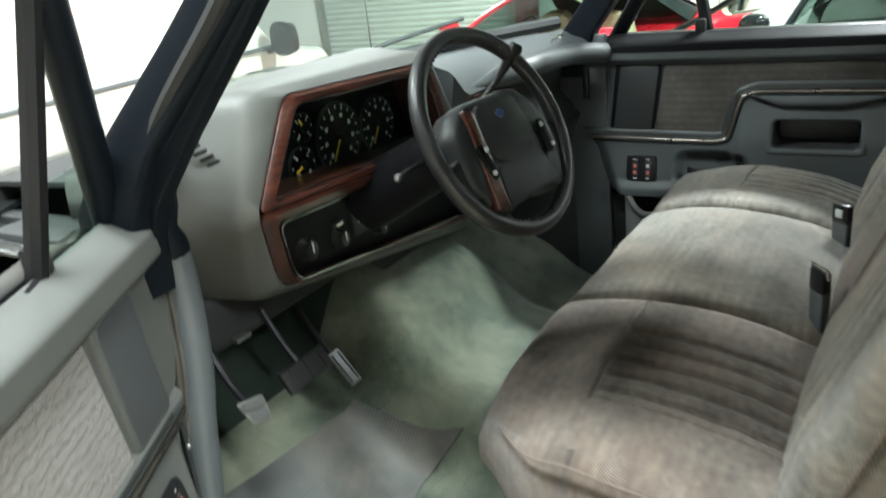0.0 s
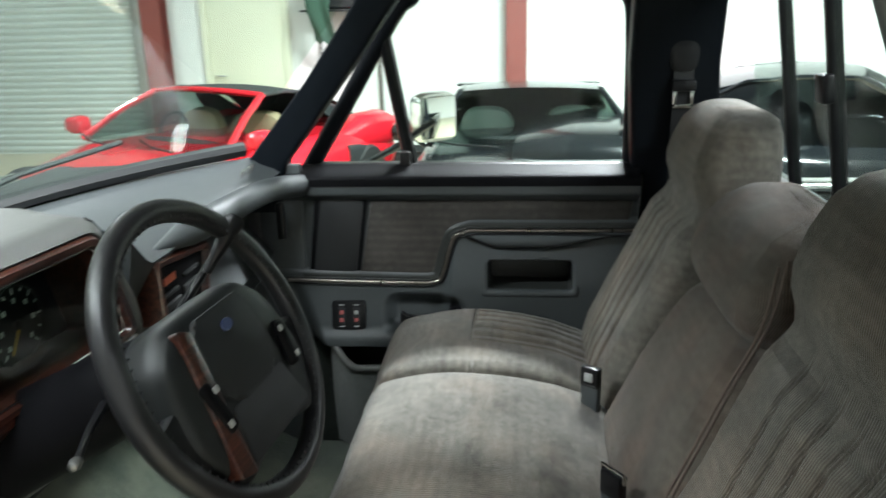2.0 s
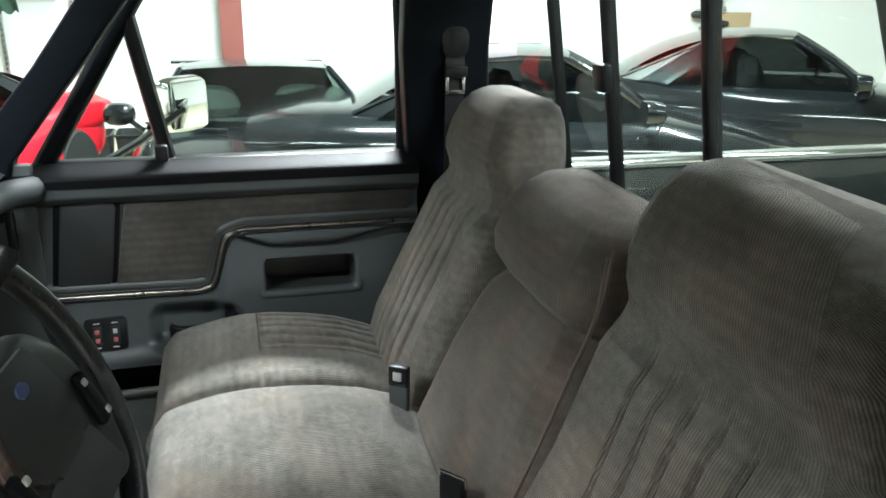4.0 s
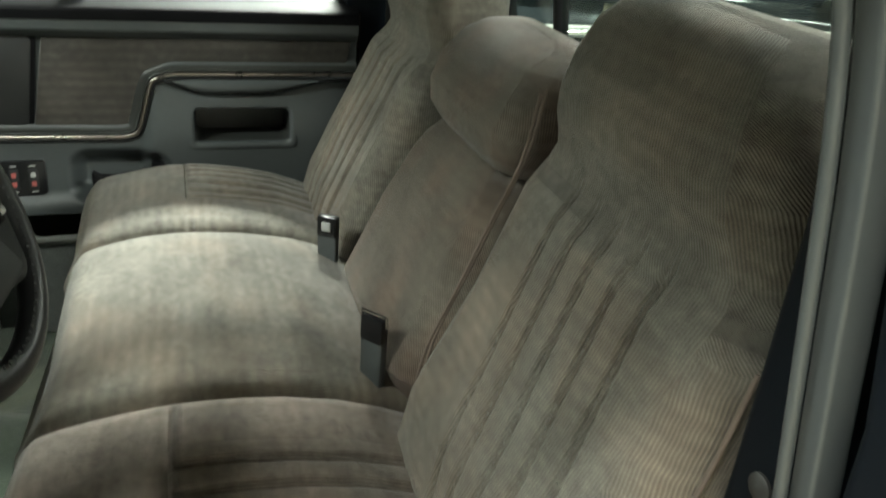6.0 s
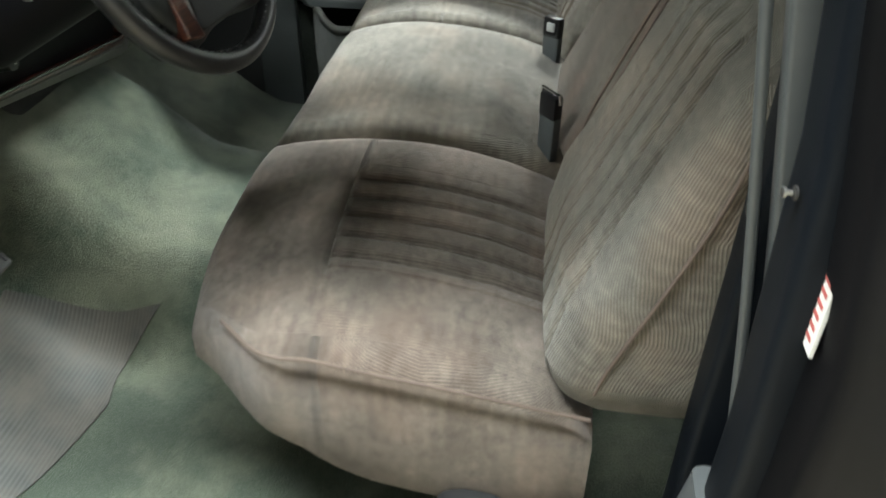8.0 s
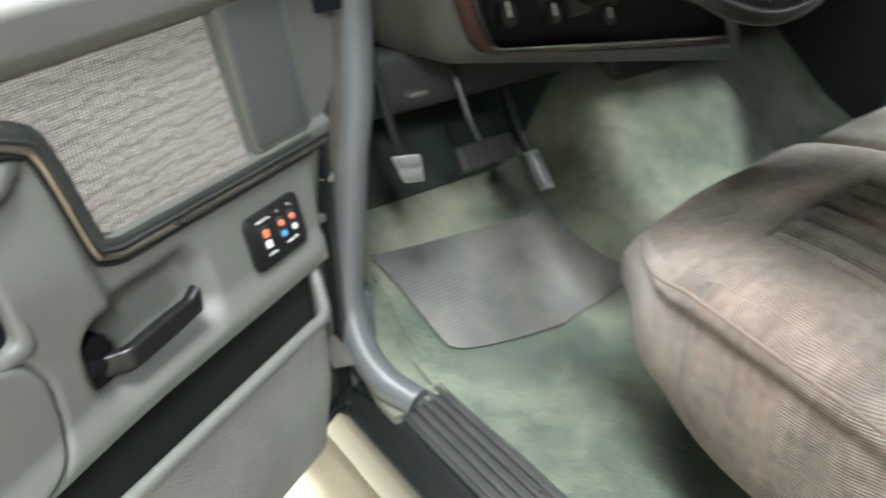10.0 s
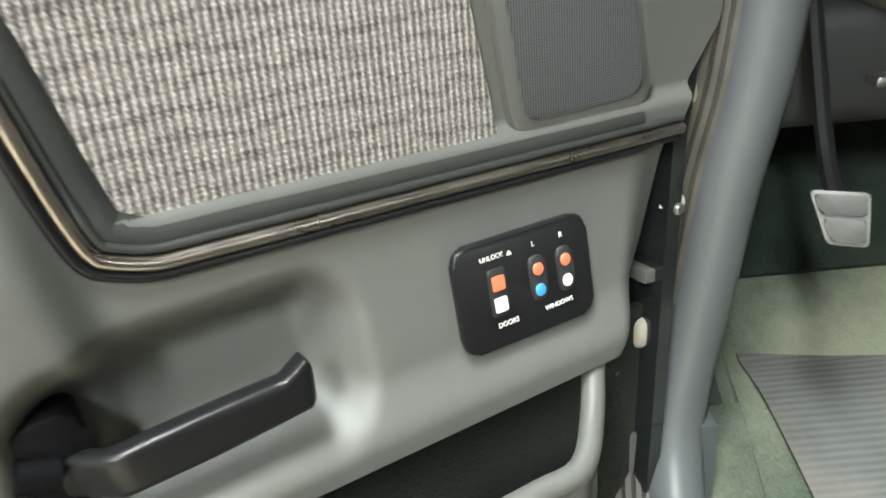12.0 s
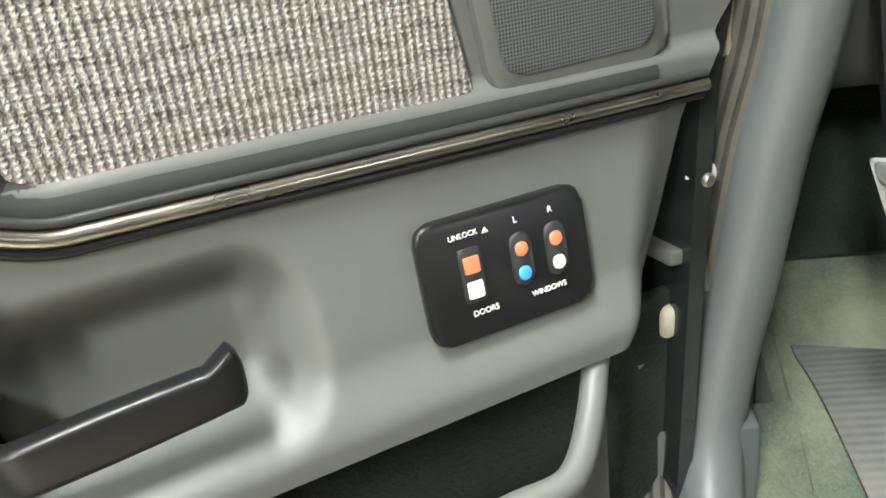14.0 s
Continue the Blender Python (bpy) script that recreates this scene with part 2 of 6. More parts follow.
M_CARPET = carpet("green_grey_carpet", (0.021, 0.034, 0.024), (0.086, 0.108, 0.078), (0.25, 0.255, 0.185))
# very dark carpet tone: the dashboard's shade on the toe board, painted in
M_TOE_SHADE = carpet("toe_board_shade", (0.006, 0.010, 0.008), (0.024, 0.036, 0.028), (0.034, 0.042, 0.034), 0.03)
M_CARPET_D = carpet("door_pocket_carpet", (0.055, 0.062, 0.058), (0.16, 0.175, 0.165), (0.2, 0.21, 0.2))
# pocket carpet darkened: the shade inside the pocket is in the colour
M_POCKET_SHADE = carpet("shaded_pocket_lining", (0.007, 0.009, 0.008), (0.030, 0.035, 0.030), (0.036, 0.042, 0.036), 0.03)
M_MAT = ribbed_rubber("rubber_mat", (0.052, 0.056, 0.053), "Y", 0.0068, 0.75)
M_WOOD = woodgrain("woodgrain_trim")
M_CHROME = plain("chrome", (0.75, 0.75, 0.74), 0.12, 1.0, 0.05, 20)
M_MIRROR = plain("mirror_glass", (0.82, 0.84, 0.83), 0.02, 1.0, 0.01, 5)
M_STEEL = plain("scuffed_aluminium", (0.42, 0.42, 0.41), 0.38, 1.0, 0.25, 30)
M_STRIP = plain("bright_trim_strip", (0.33, 0.295, 0.265), 0.30, 1.0, 0.15, 30)
M_GLASS = glassy("window_glass")
M_GLASS_T = glassy("tinted_car_glass", (0.40, 0.48, 0.45), 0.06, 0.20)
M_WHITE = plain("white_marking", (0.75, 0.75, 0.72), 0.5)
M_DIM = plain("dial_print", (0.42, 0.43, 0.42), 0.5)
M_ORANGE = plain("orange_button", (0.72, 0.17, 0.085), 0.4)
M_BLUE = plain("blue_button", (0.05, 0.28, 0.60), 0.4)
M_YELLOW = plain("yellow_needle", (0.75, 0.42, 0.03), 0.5)
M_TRUCK = carpaint("black_truck_paint", (0.010, 0.012, 0.012))
M_WALL = plain("white_painted_wall", (0.74, 0.73, 0.72), 0.7, 0, 0.03, 1.2)
# far darker than the walls, to cut bounced light and reflections
M_CEIL = plain("low_bounce_ceiling", (0.20, 0.21, 0.20), 0.8, 0, 0.05, 1.0)
M_POST = plain("red_oxide_steel", (0.23, 0.055, 0.045), 0.5, 0, 0.12, 4)
M_ROLLER = plain("pale_grey_roller_steel", (0.52, 0.55, 0.52), 0.45, 0, 0.06, 3)
M_DOORBEIGE = plain("cream_painted_door", (0.70, 0.68, 0.54), 0.5, 0, 0.04, 2)
M_FLOOR = plain("beige_coated_concrete", (0.50, 0.44, 0.32), 0.35, 0, 0.12, 1.6)
M_REDCAR = carpaint("red_car_paint", (0.55, 0.012, 0.022))
M_BLACKCAR = carpaint("black_car_paint", (0.006, 0.007, 0.008), 0.2, 0.15)
M_CREAM = carpaint("white_van_paint", (0.78, 0.75, 0.68))
M_TAN = plain("tan_leather", (0.42, 0.33, 0.20), 0.5, 0, 0.1, 8)
M_PALE_SEAT = plain("pale_grey_leather", (0.34, 0.40, 0.36), 0.5, 0, 0.1, 8)
M_GLASS_D = glassy("dark_car_glass", (0.14, 0.16, 0.16), 0.15, 0.28)
M_SOFTTOP = plain("black_canvas", (0.016, 0.018, 0.018), 0.8, 0, 0.15, 20, 0.3, 500)
M_GREENCLOTH = plain("dark_green_cloth", (0.05, 0.10, 0.07), 0.85, 0, 0.2, 14)
M_LAMP = glow("fluorescent_tube", (0.93, 1.0, 0.95), 6.0)
M_BUFFER = plain("dusty_beige_rubber", (0.36, 0.33, 0.27), 0.7, 0, 0.2, 60)
M_CARD = plain("cardboard", (0.42, 0.30, 0.18), 0.8, 0, 0.1, 6)


# ---- builders ----
def part(name, bm, material, parent=None, label="", smooth=40):
    """Links a bmesh as one mesh object under a thing or part."""
    me = bpy.data.meshes.new(name)
    bmesh.ops.recalc_face_normals(bm, faces=bm.faces)
    bm.to_mesh(me)
    bm.free()
    me.materials.append(material)
    ob = new(name, me)
    if smooth:
        for p in me.polygons:
            p.use_smooth = True
        me.set_sharp_from_angle(angle=radians(smooth))
    if parent is not None:
        ob.parent = parent
    if label:
        tagged(ob, label)
    return ob


def thing(name, label, category, group="", kind="", at=(0, 0, 0), turn=0.0):
    e = new(name)
    e.empty_display_size = 0.05
    e.matrix_basis = pose(*at, 0, 0, turn)
    return tagged(e, label, category, group, kind)


def box(cx, cy, cz, sx, sy, sz, bev=0.0, seg=2, m=None):
    bm = bmesh.new()
    bmesh.ops.create_cube(bm, size=1, matrix=Matrix.Translation((cx, cy, cz)) @ Matrix.Diagonal((sx, sy, sz, 1)))
    if bev:
        bmesh.ops.bevel(bm, geom=list(bm.edges), offset=min(bev, 0.49 * min(sx, sy, sz)), segments=seg, profile=0.5, affect="EDGES")
    if m is not None:
        bm.transform(m)
    return bm


def merged(*bms):
    """One bmesh from several."""
    out = bmesh.new()
    for b in bms:
        me = bpy.data.meshes.new("tmp")
        b.to_mesh(me)
        b.free()
        out.from_mesh(me)
        bpy.data.meshes.remove(me)
    return out


def prism(poly, axis, a, b, bev=0.0, seg=2):
    """A polygon of 2D points extruded along axis from a to b. axis x: points are (y, z); y: (x, z); z: (x, y)."""
    bm = bmesh.new()
    put = {"x": lambda p, c: (c, p[0], p[1]), "y": lambda p, c: (p[0], c, p[1]), "z": lambda p, c: (p[0], p[1], c)}[axis]
    va = [bm.verts.new(put(p, a)) for p in poly]
    vb = [bm.verts.new(put(p, b)) for p in poly]
    n = len(poly)
    fa, fb = bm.faces.new(va), bm.faces.new(vb[::-1])
    for i in range(n):
        bm.faces.new((va[i], vb[i], vb[(i + 1) % n], va[(i + 1) % n]))
    if bev:
        es = set(fa.edges) | set(fb.edges)
        bmesh.ops.bevel(bm, geom=list(es), offset=bev, segments=seg, profile=0.5, affect="EDGES")
    bmesh.ops.recalc_face_normals(bm, faces=bm.faces)
    return bm


def rounded(poly, r, seg=5):
    """The polygon with its corners rounded; r is a number or one for each corner."""
    out = []
    n = len(poly)
    for i, p in enumerate(poly):
        rad = r[i] if isinstance(r, (list, tuple)) else r
        p = Vector(p)
        a, b = Vector(poly[i - 1]) - p, Vector(poly[(i + 1) % n]) - p
        k = min(rad, 0.49 * a.length, 0.49 * b.length)
        if k <= 1e-5:
            out.append(tuple(p))
            continue
        p0, p2 = p + a.normalized() * k, p + b.normalized() * k
        for j in range(seg + 1):
            s = j / seg
            out.append(tuple((1 - s) ** 2 * p0 + 2 * s * (1 - s) * p + s * s * p2))
    return out


def rings(sections, closed=True, caps=True):
    """A skin over sections of equally many points."""
    bm = bmesh.new()
    rows = [[bm.verts.new(p) for p in s] for s in sections]
    n = len(rows[0])
    for r0, r1 in zip(rows, rows[1:]):
        for i in range(n if closed else n - 1):
            j = (i + 1) % n
            bm.faces.new((r0[i], r0[j], r1[j], r1[i]))
    if caps and closed:
        bm.faces.new(rows[0][::-1])
        bm.faces.new(rows[-1])
    return bm


def sewn(ob, sections):
    """UV map in metres on a skin made by rings(): u round the section from its middle front point, v along the sections."""
    n, rows = len(sections[0]), len(sections)
    us, vs, run = [], [], 0.0
    mid = [sum((Vector(p) for p in s), Vector()) / n for s in sections]
    for k, s in enumerate(sections):
        line = [0.0]
        for a, b in zip(s, s[1:] + s[:1]):
            line.append(line[-1] + (Vector(b) - Vector(a)).length)
        us.append(line)
        if k:
            run += (mid[k] - mid[k - 1]).length
        vs.append(run)
    uv = ob.data.uv_layers.new(name="UVMap").data
    for p in ob.data.polygons:
        ids = [ob.data.loops[i].vertex_index for i in p.loop_indices]
        wraps = len(p.vertices) == 4 and any(v % n == 0 for v in ids) and any(v % n == n - 1 for v in ids) and n > 2
        for i, v in zip(p.loop_indices, ids):
            r, c = divmod(v, n)
            uv[i].uv = (us[r][n if wraps and c == 0 else c], vs[r])
    return ob


def tube(pts, rad, n=10, closed=False, flat=1.0):
    """A round bar along points; rad may be one number or one for each point."""
    pts = [Vector(p) for p in pts]
    m = len(pts)
    secs = []
    up = None
    for i, p in enumerate(pts):
        if closed:
            d = pts[(i + 1) % m] - pts[i - 1]
        else:
            d = pts[min(i + 1, m - 1)] - pts[max(i - 1, 0)]
        d.normalize()
        if up is None:
            up = Vector((0, 0, 1)) if abs(d.z) < 0.9 else Vector((1, 0, 0))
        s = d.cross(up).normalized()
        up = s.cross(d).normalized()
        r = rad[i] if isinstance(rad, (list, tuple)) else rad
        secs.append([p + s * (r * math.cos(2 * math.pi * k / n)) + up * (r * flat * math.sin(2 * math.pi * k / n)) for k in range(n)])
    if closed:
        secs.append(secs[0])
        bm = rings(secs, caps=False)
        bmesh.ops.remove_doubles(bm, verts=bm.verts, dist=1e-6)
        return bm
    return rings(secs)


def smooth_path(ctrl, n=8):
    """Catmull-Rom through the points."""
    c = [Vector(p) for p in ctrl]
    c = [2 * c[0] - c[1]] + c + [2 * c[-1] - c[-2]]
    out = []
    for i in range(1, len(c) - 2):
        for j in range(n):
            t = j / n
            out.append(0.5 * ((2 * c[i]) + (c[i + 1] - c[i - 1]) * t + (2 * c[i - 1] - 5 * c[i] + 4 * c[i + 1] - c[i + 2]) * t * t + (3 * c[i] - c[i - 1] - 3 * c[i + 1] + c[i + 2]) * t ** 3))
    out.append(c[-2])
    return out


def lathe(profile, n=24, m=None):
    """Profile of (radius, height) turned about z."""
    bm = rings([[(r * math.cos(2 * math.pi * k / n), r * math.sin(2 * math.pi * k / n), z) for k in range(n)] for r, z in profile])
    if m is not None:
        bm.transform(m)
    return bm


def grid(f, nu, nv):
    bm = bmesh.new()
    vs = [[bm.verts.new(f(i / nu, j / nv)) for j in range(nv + 1)] for i in range(nu + 1)]
    for i in range(nu):
        for j in range(nv):
            bm.faces.new((vs[i][j], vs[i + 1][j], vs[i + 1][j + 1], vs[i][j + 1]))
    return bm


def thick(bm, t):
    """Gives a sheet thickness."""
    bmesh.ops.recalc_face_normals(bm, faces=bm.faces)
    bmesh.ops.solidify(bm, geom=list(bm.faces), thickness=t)
    return bm


def lerp(a, b, t):
    return a + (b - a) * t


def step(a, b, x):
    t = min(1.0, max(0.0, (x - a) / (b - a)))
    return t * t * (3 - 2 * t)


def table(xs, ys, x):
    """Piecewise smooth lookup."""
    if x <= xs[0]:
        return ys[0]
    for x0, x1, y0, y1 in zip(xs, xs[1:], ys, ys[1:]):
        if x <= x1:
            return lerp(y0, y1, (x - x0) / (x1 - x0))
    return ys[-1]


def words(text, size, m, material, parent, name="lettering", depth=0.0004):
    c = bpy.data.curves.new(name, "FONT")
    c.body, c.size, c.extrude, c.align_x, c.align_y = text, size, depth, "CENTER", "CENTER"
    tmp = bpy.data.objects.new("tmp", c)
    scene.collection.objects.link(tmp)
    me = bpy.data.meshes.new_from_object(tmp.evaluated_get(bpy.context.evaluated_depsgraph_get()))
    bpy.data.objects.remove(tmp)
    bpy.data.curves.remove(c)
    me.name = name
    me.transform(m)
    me.materials.clear()
    me.materials.append(material)
    ob = new(name, me)
    ob.parent = parent
    return ob


# ---- the garage ----
def wall(name, bm, mat=M_WALL):
    return tagged(part(name, bm, mat, smooth=0), "white painted garage wall", "wall", "", "structure")


tagged(part("floor", box(lerp(RX0, RX1, 0.5), lerp(RY0, RY1, 0.5), -0.1, RX1 - RX0 + 1, RY1 - RY0 + 1, 0.2), M_FLOOR, smooth=0), "glossy beige coated concrete garage floor", "floor", "", "structure")
tagged(part("ceiling", box(lerp(RX0, RX1, 0.5), lerp(RY0, RY1, 0.5), RZ + 0.1, RX1 - RX0 + 1, RY1 - RY0 + 1, 0.2), M_CEIL, smooth=0), "unseen garage ceiling, darkened to cut bounced light", "ceiling", "", "structure")
DOOR_Y0, DOOR_Y1, DOOR_Z = 5.22, 8.62, 3.4
# wall with the roller-door opening
wall("wall_east", merged(
    box(RX1 + 0.1, lerp(RY0, DOOR_Y0, 0.5), RZ / 2, 0.2, DOOR_Y0 - RY0, RZ),
    box(RX1 + 0.1, lerp(DOOR_Y1, RY1, 0.5), RZ / 2, 0.2, RY1 - DOOR_Y1, RZ),
    box(RX1 + 0.1, lerp(DOOR_Y0, DOOR_Y1, 0.5), lerp(DOOR_Z, RZ, 0.5), 0.2, DOOR_Y1 - DOOR_Y0, RZ - DOOR_Z)))
wall("wall_west", box(RX0 - 0.1, lerp(RY0, RY1, 0.5), RZ / 2, 0.2, RY1 - RY0, RZ))
wall("wall_north", box(lerp(RX0, RX1, 0.5), RY1 + 0.1, RZ / 2, RX1 - RX0, 0.2, RZ))
wall("wall_south", box(lerp(RX0, RX1, 0.5), RY0 - 0.1, RZ / 2, RX1 - RX0, 0.2, RZ))

# roller door of ribbed slats
roller = thing("roller_door", "closed pale grey ribbed steel roller door in the wall", "roller door", "", "structure")
slat_me = None
SL = 0.085
for i in range(int(DOOR_Z / SL)):
    if slat_me is None:
        prof = [(0.06, 0), (0.075, 0.01), (0.06, 0.03), (0.045, 0.05), (0.045, 0.07), (0.06, 0.083), (0.10, 0.083), (0.10, 0)]
        ob = part("slat", prism([(RX1 + x, z) for x, z in prof], "y", DOOR_Y0, DOOR_Y1), M_ROLLER, roller)
        slat_me = ob.data
    else:
        ob = new("slat", slat_me)
        ob.parent = roller
    ob.location = (0, 0, i * SL)
for y in (DOOR_Y0, DOOR_Y1):
    part("guide_rail", box(RX1 + 0.02, y, DOOR_Z / 2, 0.10, 0.12, DOOR_Z, 0.01), M_STEEL, roller)


def post(y):
    """Red steel column against the wall: an I section."""
    p = thing("steel_column", "red oxide painted steel column against the white wall", "column", "wall columns", "structure", (RX1 - 0.13, y, 0))
    part("flange", box(-0.11, 0, RZ / 2, 0.018, 0.25, RZ), M_POST, p)
    part("flange", box(0.11, 0, RZ / 2, 0.018, 0.25, RZ), M_POST, p)
    part("web", box(0, 0, RZ / 2, 0.205, 0.014, RZ), M_POST, p)


for y in (0.42, 4.92):
    post(y)

# cream side door
d = thing("door_3", "closed cream painted steel door in the wall", "door", "", "structure", (RX1 - 0.02, 3.8, 0))
part("door_frame", merged(box(0, -0.52, 1.06, 0.08, 0.08, 2.12, 0.005), box(0, 0.52, 1.06, 0.08, 0.08, 2.12, 0.005), box(0, 0, 2.14, 0.08, 1.12, 0.08, 0.005)), M_DOORBEIGE, d)
part("door_leaf", box(0.005, 0, 1.05, 0.05, 0.95, 2.09, 0.004), M_DOORBEIGE, d)
part("closer", box(-0.07, -0.2, 2.0, 0.05, 0.25, 0.06, 0.008), M_STEEL, d)
part("door_handle", tube([(-0.03, 0.4, 1.0), (-0.08, 0.4, 1.0), (-0.08, 0.28, 1.0)], 0.011), M_STEEL, d)


# assumed ceiling fluorescent fixtures, none of them in view
def fixture(x, y, turn):
    f = thing("ceiling_light", "unseen white twin-tube fluorescent fixture assumed under the ceiling", "ceiling light", "ceiling lights", "", (x, y, RZ - 0.16), turn)
    part("housing", prism([(-0.16, 0.06), (-0.09, 0.15), (0.09, 0.15), (0.16, 0.06), (0.09, 0.09), (-0.09, 0.09)], "x", -1.2, 1.2), M_WHITE, f)
    for s in (-0.06, 0.06):
        part("tube", tube([(-1.18, s, 0.05), (1.18, s, 0.05)], 0.019), M_LAMP, f)
    return f


# x, y, turn, watts; places and watts set to match the light and shade in the cab
SPOTS = [(-1.56, 0.45, 90, 500), (1.0, 5.0, 0, 70), (-1.35, 3.8, 90, 400), (-2.7, 8.0, 0, 40), (-2.4, -3.6, 90, 620), (5.6, -4.8, 0, 300), (3.9, -1.0, 90, 2400), (5.6, 5.6, 0, 280), (1.1, 8.8, 0, 60)]
first = fixture(*SPOTS[0][:3])
for x, y, turn, watts in SPOTS[1:]:
    copy_thing(first, pose(x, y, RZ - 0.16, 0, 0, turn))
for x, y, turn, watts in SPOTS:
    LAMPS = bpy.data.lights.new("tubes", "AREA")
    LAMPS.shape, LAMPS.size, LAMPS.size_y, LAMPS.energy, LAMPS.color = "RECTANGLE", 2.3, 0.4, watts, (0.945, 1.0, 0.985)
    new("tube_light", LAMPS).matrix_basis = pose(x, y, RZ - 0.17, 0, 0, turn)


# ---- parked cars ----
def loft_body(secs, n=28, power=3.2):
    """Car shell from sections (x, half width, z low, z high)."""
    out = []
    for x, w, z0, z1 in secs:
        zc, h = (z0 + z1) / 2, (z1 - z0) / 2
        s = []
        for k in range(n):
            a = 2 * math.pi * k / n
            c, sn = math.cos(a), math.sin(a)
            s.append((x, w * math.copysign(abs(c) ** (2 / power), c), zc + h * math.copysign(abs(sn) ** (2 / power), sn)))
        out.append(s)
    return rings(out)


def wheel(parent, x, y, r=0.32, out=1):
    w = part("wheel", lathe([(r - 0.10, -0.10), (r - 0.02, -0.10), (r, -0.07), (r, 0.07), (r - 0.02, 0.10), (r - 0.10, 0.10)], 28, pose(x, y, r, 90, 0, 0)), M_RUBBER, parent)
    part("rim", lathe([(0.0, 0.03), (r - 0.19, 0.05), (r - 0.13, 0.055), (r - 0.105, 0.09), (r - 0.09, 0.09), (r - 0.09, -0.09), (0, -0.09)], 28, pose(x, y, r, 90 * out, 0, 0)), M_STEEL, w)
    for k in range(5):
        part("spoke", box(0, 0, 0, 0.05, 0.03, r - 0.11, 0.008, 2, pose(x, y - 0.065 * out, r, 0, 0, 0) @ pose(0, 0, 0, 0, 72 * k, 0) @ pose(0, 0, (r - 0.11) / 2)), M_CHROME, w)


def car(name, label, paint, seats, top_mat, group, pz, length=4.5, width=1.8, height=1.25, soft=False, glass=M_GLASS_T, bright=None):
    """A low two-door car; it faces -x in its own space, base on the ground."""
    c = thing(name, label, "car", group, "", *pz)
    L, W, hb = length / 2, width / 2, height * 0.68
    part("body", loft_body([(-L, W * 0.55, 0.32, 0.46), (-L + 0.05, W * 0.78, 0.22, 0.52), (-L + 0.35, W * 0.93, 0.16, hb * 0.76), (-L + 0.95, W, 0.15, hb * 0.90), (-0.75, W, 0.15, hb), (0.2, W * 0.98, 0.15, hb), (L - 1.1, W, 0.15, hb * 1.06), (L - 0.45, W * 0.97, 0.2, hb * 1.06), (L - 0.06, W * 0.86, 0.25, hb * 0.98), (L, W * 0.7, 0.35, hb * 0.85)], 36, 3.6), paint, c)
    # cabin: windscreen base, screen top, roof end, tail base
    xb, xt, xr, xe = -0.85, -0.15, 0.70, 1.55
    wb, wt = W * 0.84, W * 0.62
    zb, zt = hb - 0.015, height
    def base(u):
        return (xb + 0.16 * u * u, wb * u, zb + 0.015)
    def brow(u):
        return (xt + 0.10 * u * u, wt * u, zt - 0.035 * u * u)
    def rear(u):
        return (xr - 0.06 * u * u, wt * 0.98 * u, zt - 0.03 - 0.035 * u * u)
    def tail(u):
        return (xe - 0.10 * u * u, wb * 0.86 * u, zb + 0.03)
    def skin(f0, f1, nm, mat, bulge=0.02, nn=16):
        def f(u, v):
            p, q = Vector(f0(2 * u - 1)), Vector(f1(2 * u - 1))
            r = p.lerp(q, v)
            r.z += bulge * 4 * v * (1 - v)
            return r
        return part(nm, grid(f, nn, 8), mat, c)
    g = skin(base, brow, "windscreen", glass, 0.03)
    g.visible_shadow = False
    skin(brow, rear, "roof", top_mat, 0.025)
    skin(rear, tail, "rear_deck", top_mat if soft else paint, 0.06)
    for s in (-1, 1):
        def low(u):
            return (lerp(base(s)[0], tail(s)[0] - 0.15, (u + 1) / 2), s * (wb + 0.01), zb)
        def high(u):
            return (lerp(brow(s)[0], rear(s)[0], (u + 1) / 2), s * wt, zt - 0.045)
        g = skin(low, high, "side_window", glass, 0.0)
        g.visible_shadow = False
        part("screen_pillar", tube([base(s), Vector(base(s)).lerp(Vector(brow(s)), 0.5) + Vector((0, 0, 0.03)), brow(s)], 0.028, 8), paint, c)
        part("quarter_panel", rings([[(tail(s)[0] - 0.45, s * wb, zb), (tail(s)[0], s * wb * 0.86, zb + 0.03)], [(rear(s)[0] - 0.2, s * wt, zt - 0.05), (rear(s)[0] + 0.02, s * wt * 0.98, zt - 0.06)]], closed=False), top_mat, c)
        part("roof_rail", tube([brow(s), Vector(brow(s)).lerp(Vector(rear(s)), 0.5) + Vector((0, 0, 0.02)), rear(s), tail(s)], 0.018, 8), bright or top_mat, c)
        mir = part("mirror", loft_body([(xb + 0.20, 0.05, -0.04, 0.04), (xb + 0.23, 0.10, -0.07, 0.07), (xb + 0.33, 0.11, -0.08, 0.08), (xb + 0.35, 0.10, -0.075, 0.075)], 16, 2.6), paint, c)
        mir.location = (0, s * (W + 0.06), zb + 0.10)
        part("mirror_stalk", tube([(xb + 0.27, s * (W - 0.10), zb - 0.02), (xb + 0.27, s * W, zb + 0.07)], 0.02), paint, c)
        part("headlight", loft_body([(-L + 0.22, 0.10, 0, 0.02), (-L + 0.42, 0.15, 0, 0.10), (-L + 0.75, 0.11, 0.06, 0.13)], 16, 2.4), M_CHROME, c).location = (0, s * W * 0.70, hb * 0.66)
        for x in (-L + 0.85, L - 0.85):
            wheel(c, x, s * (W - 0.085), 0.32, s)
        if soft:
            part("side_scoop", loft_body([(0.75, 0.02, -0.10, 0.10), (0.95, 0.03, -0.13, 0.09), (1.25, 0.01, -0.05, 0.03)], 14, 2.5), M_BLACK_M, c).location = (0, s * (W - 0.02), hb * 0.72)
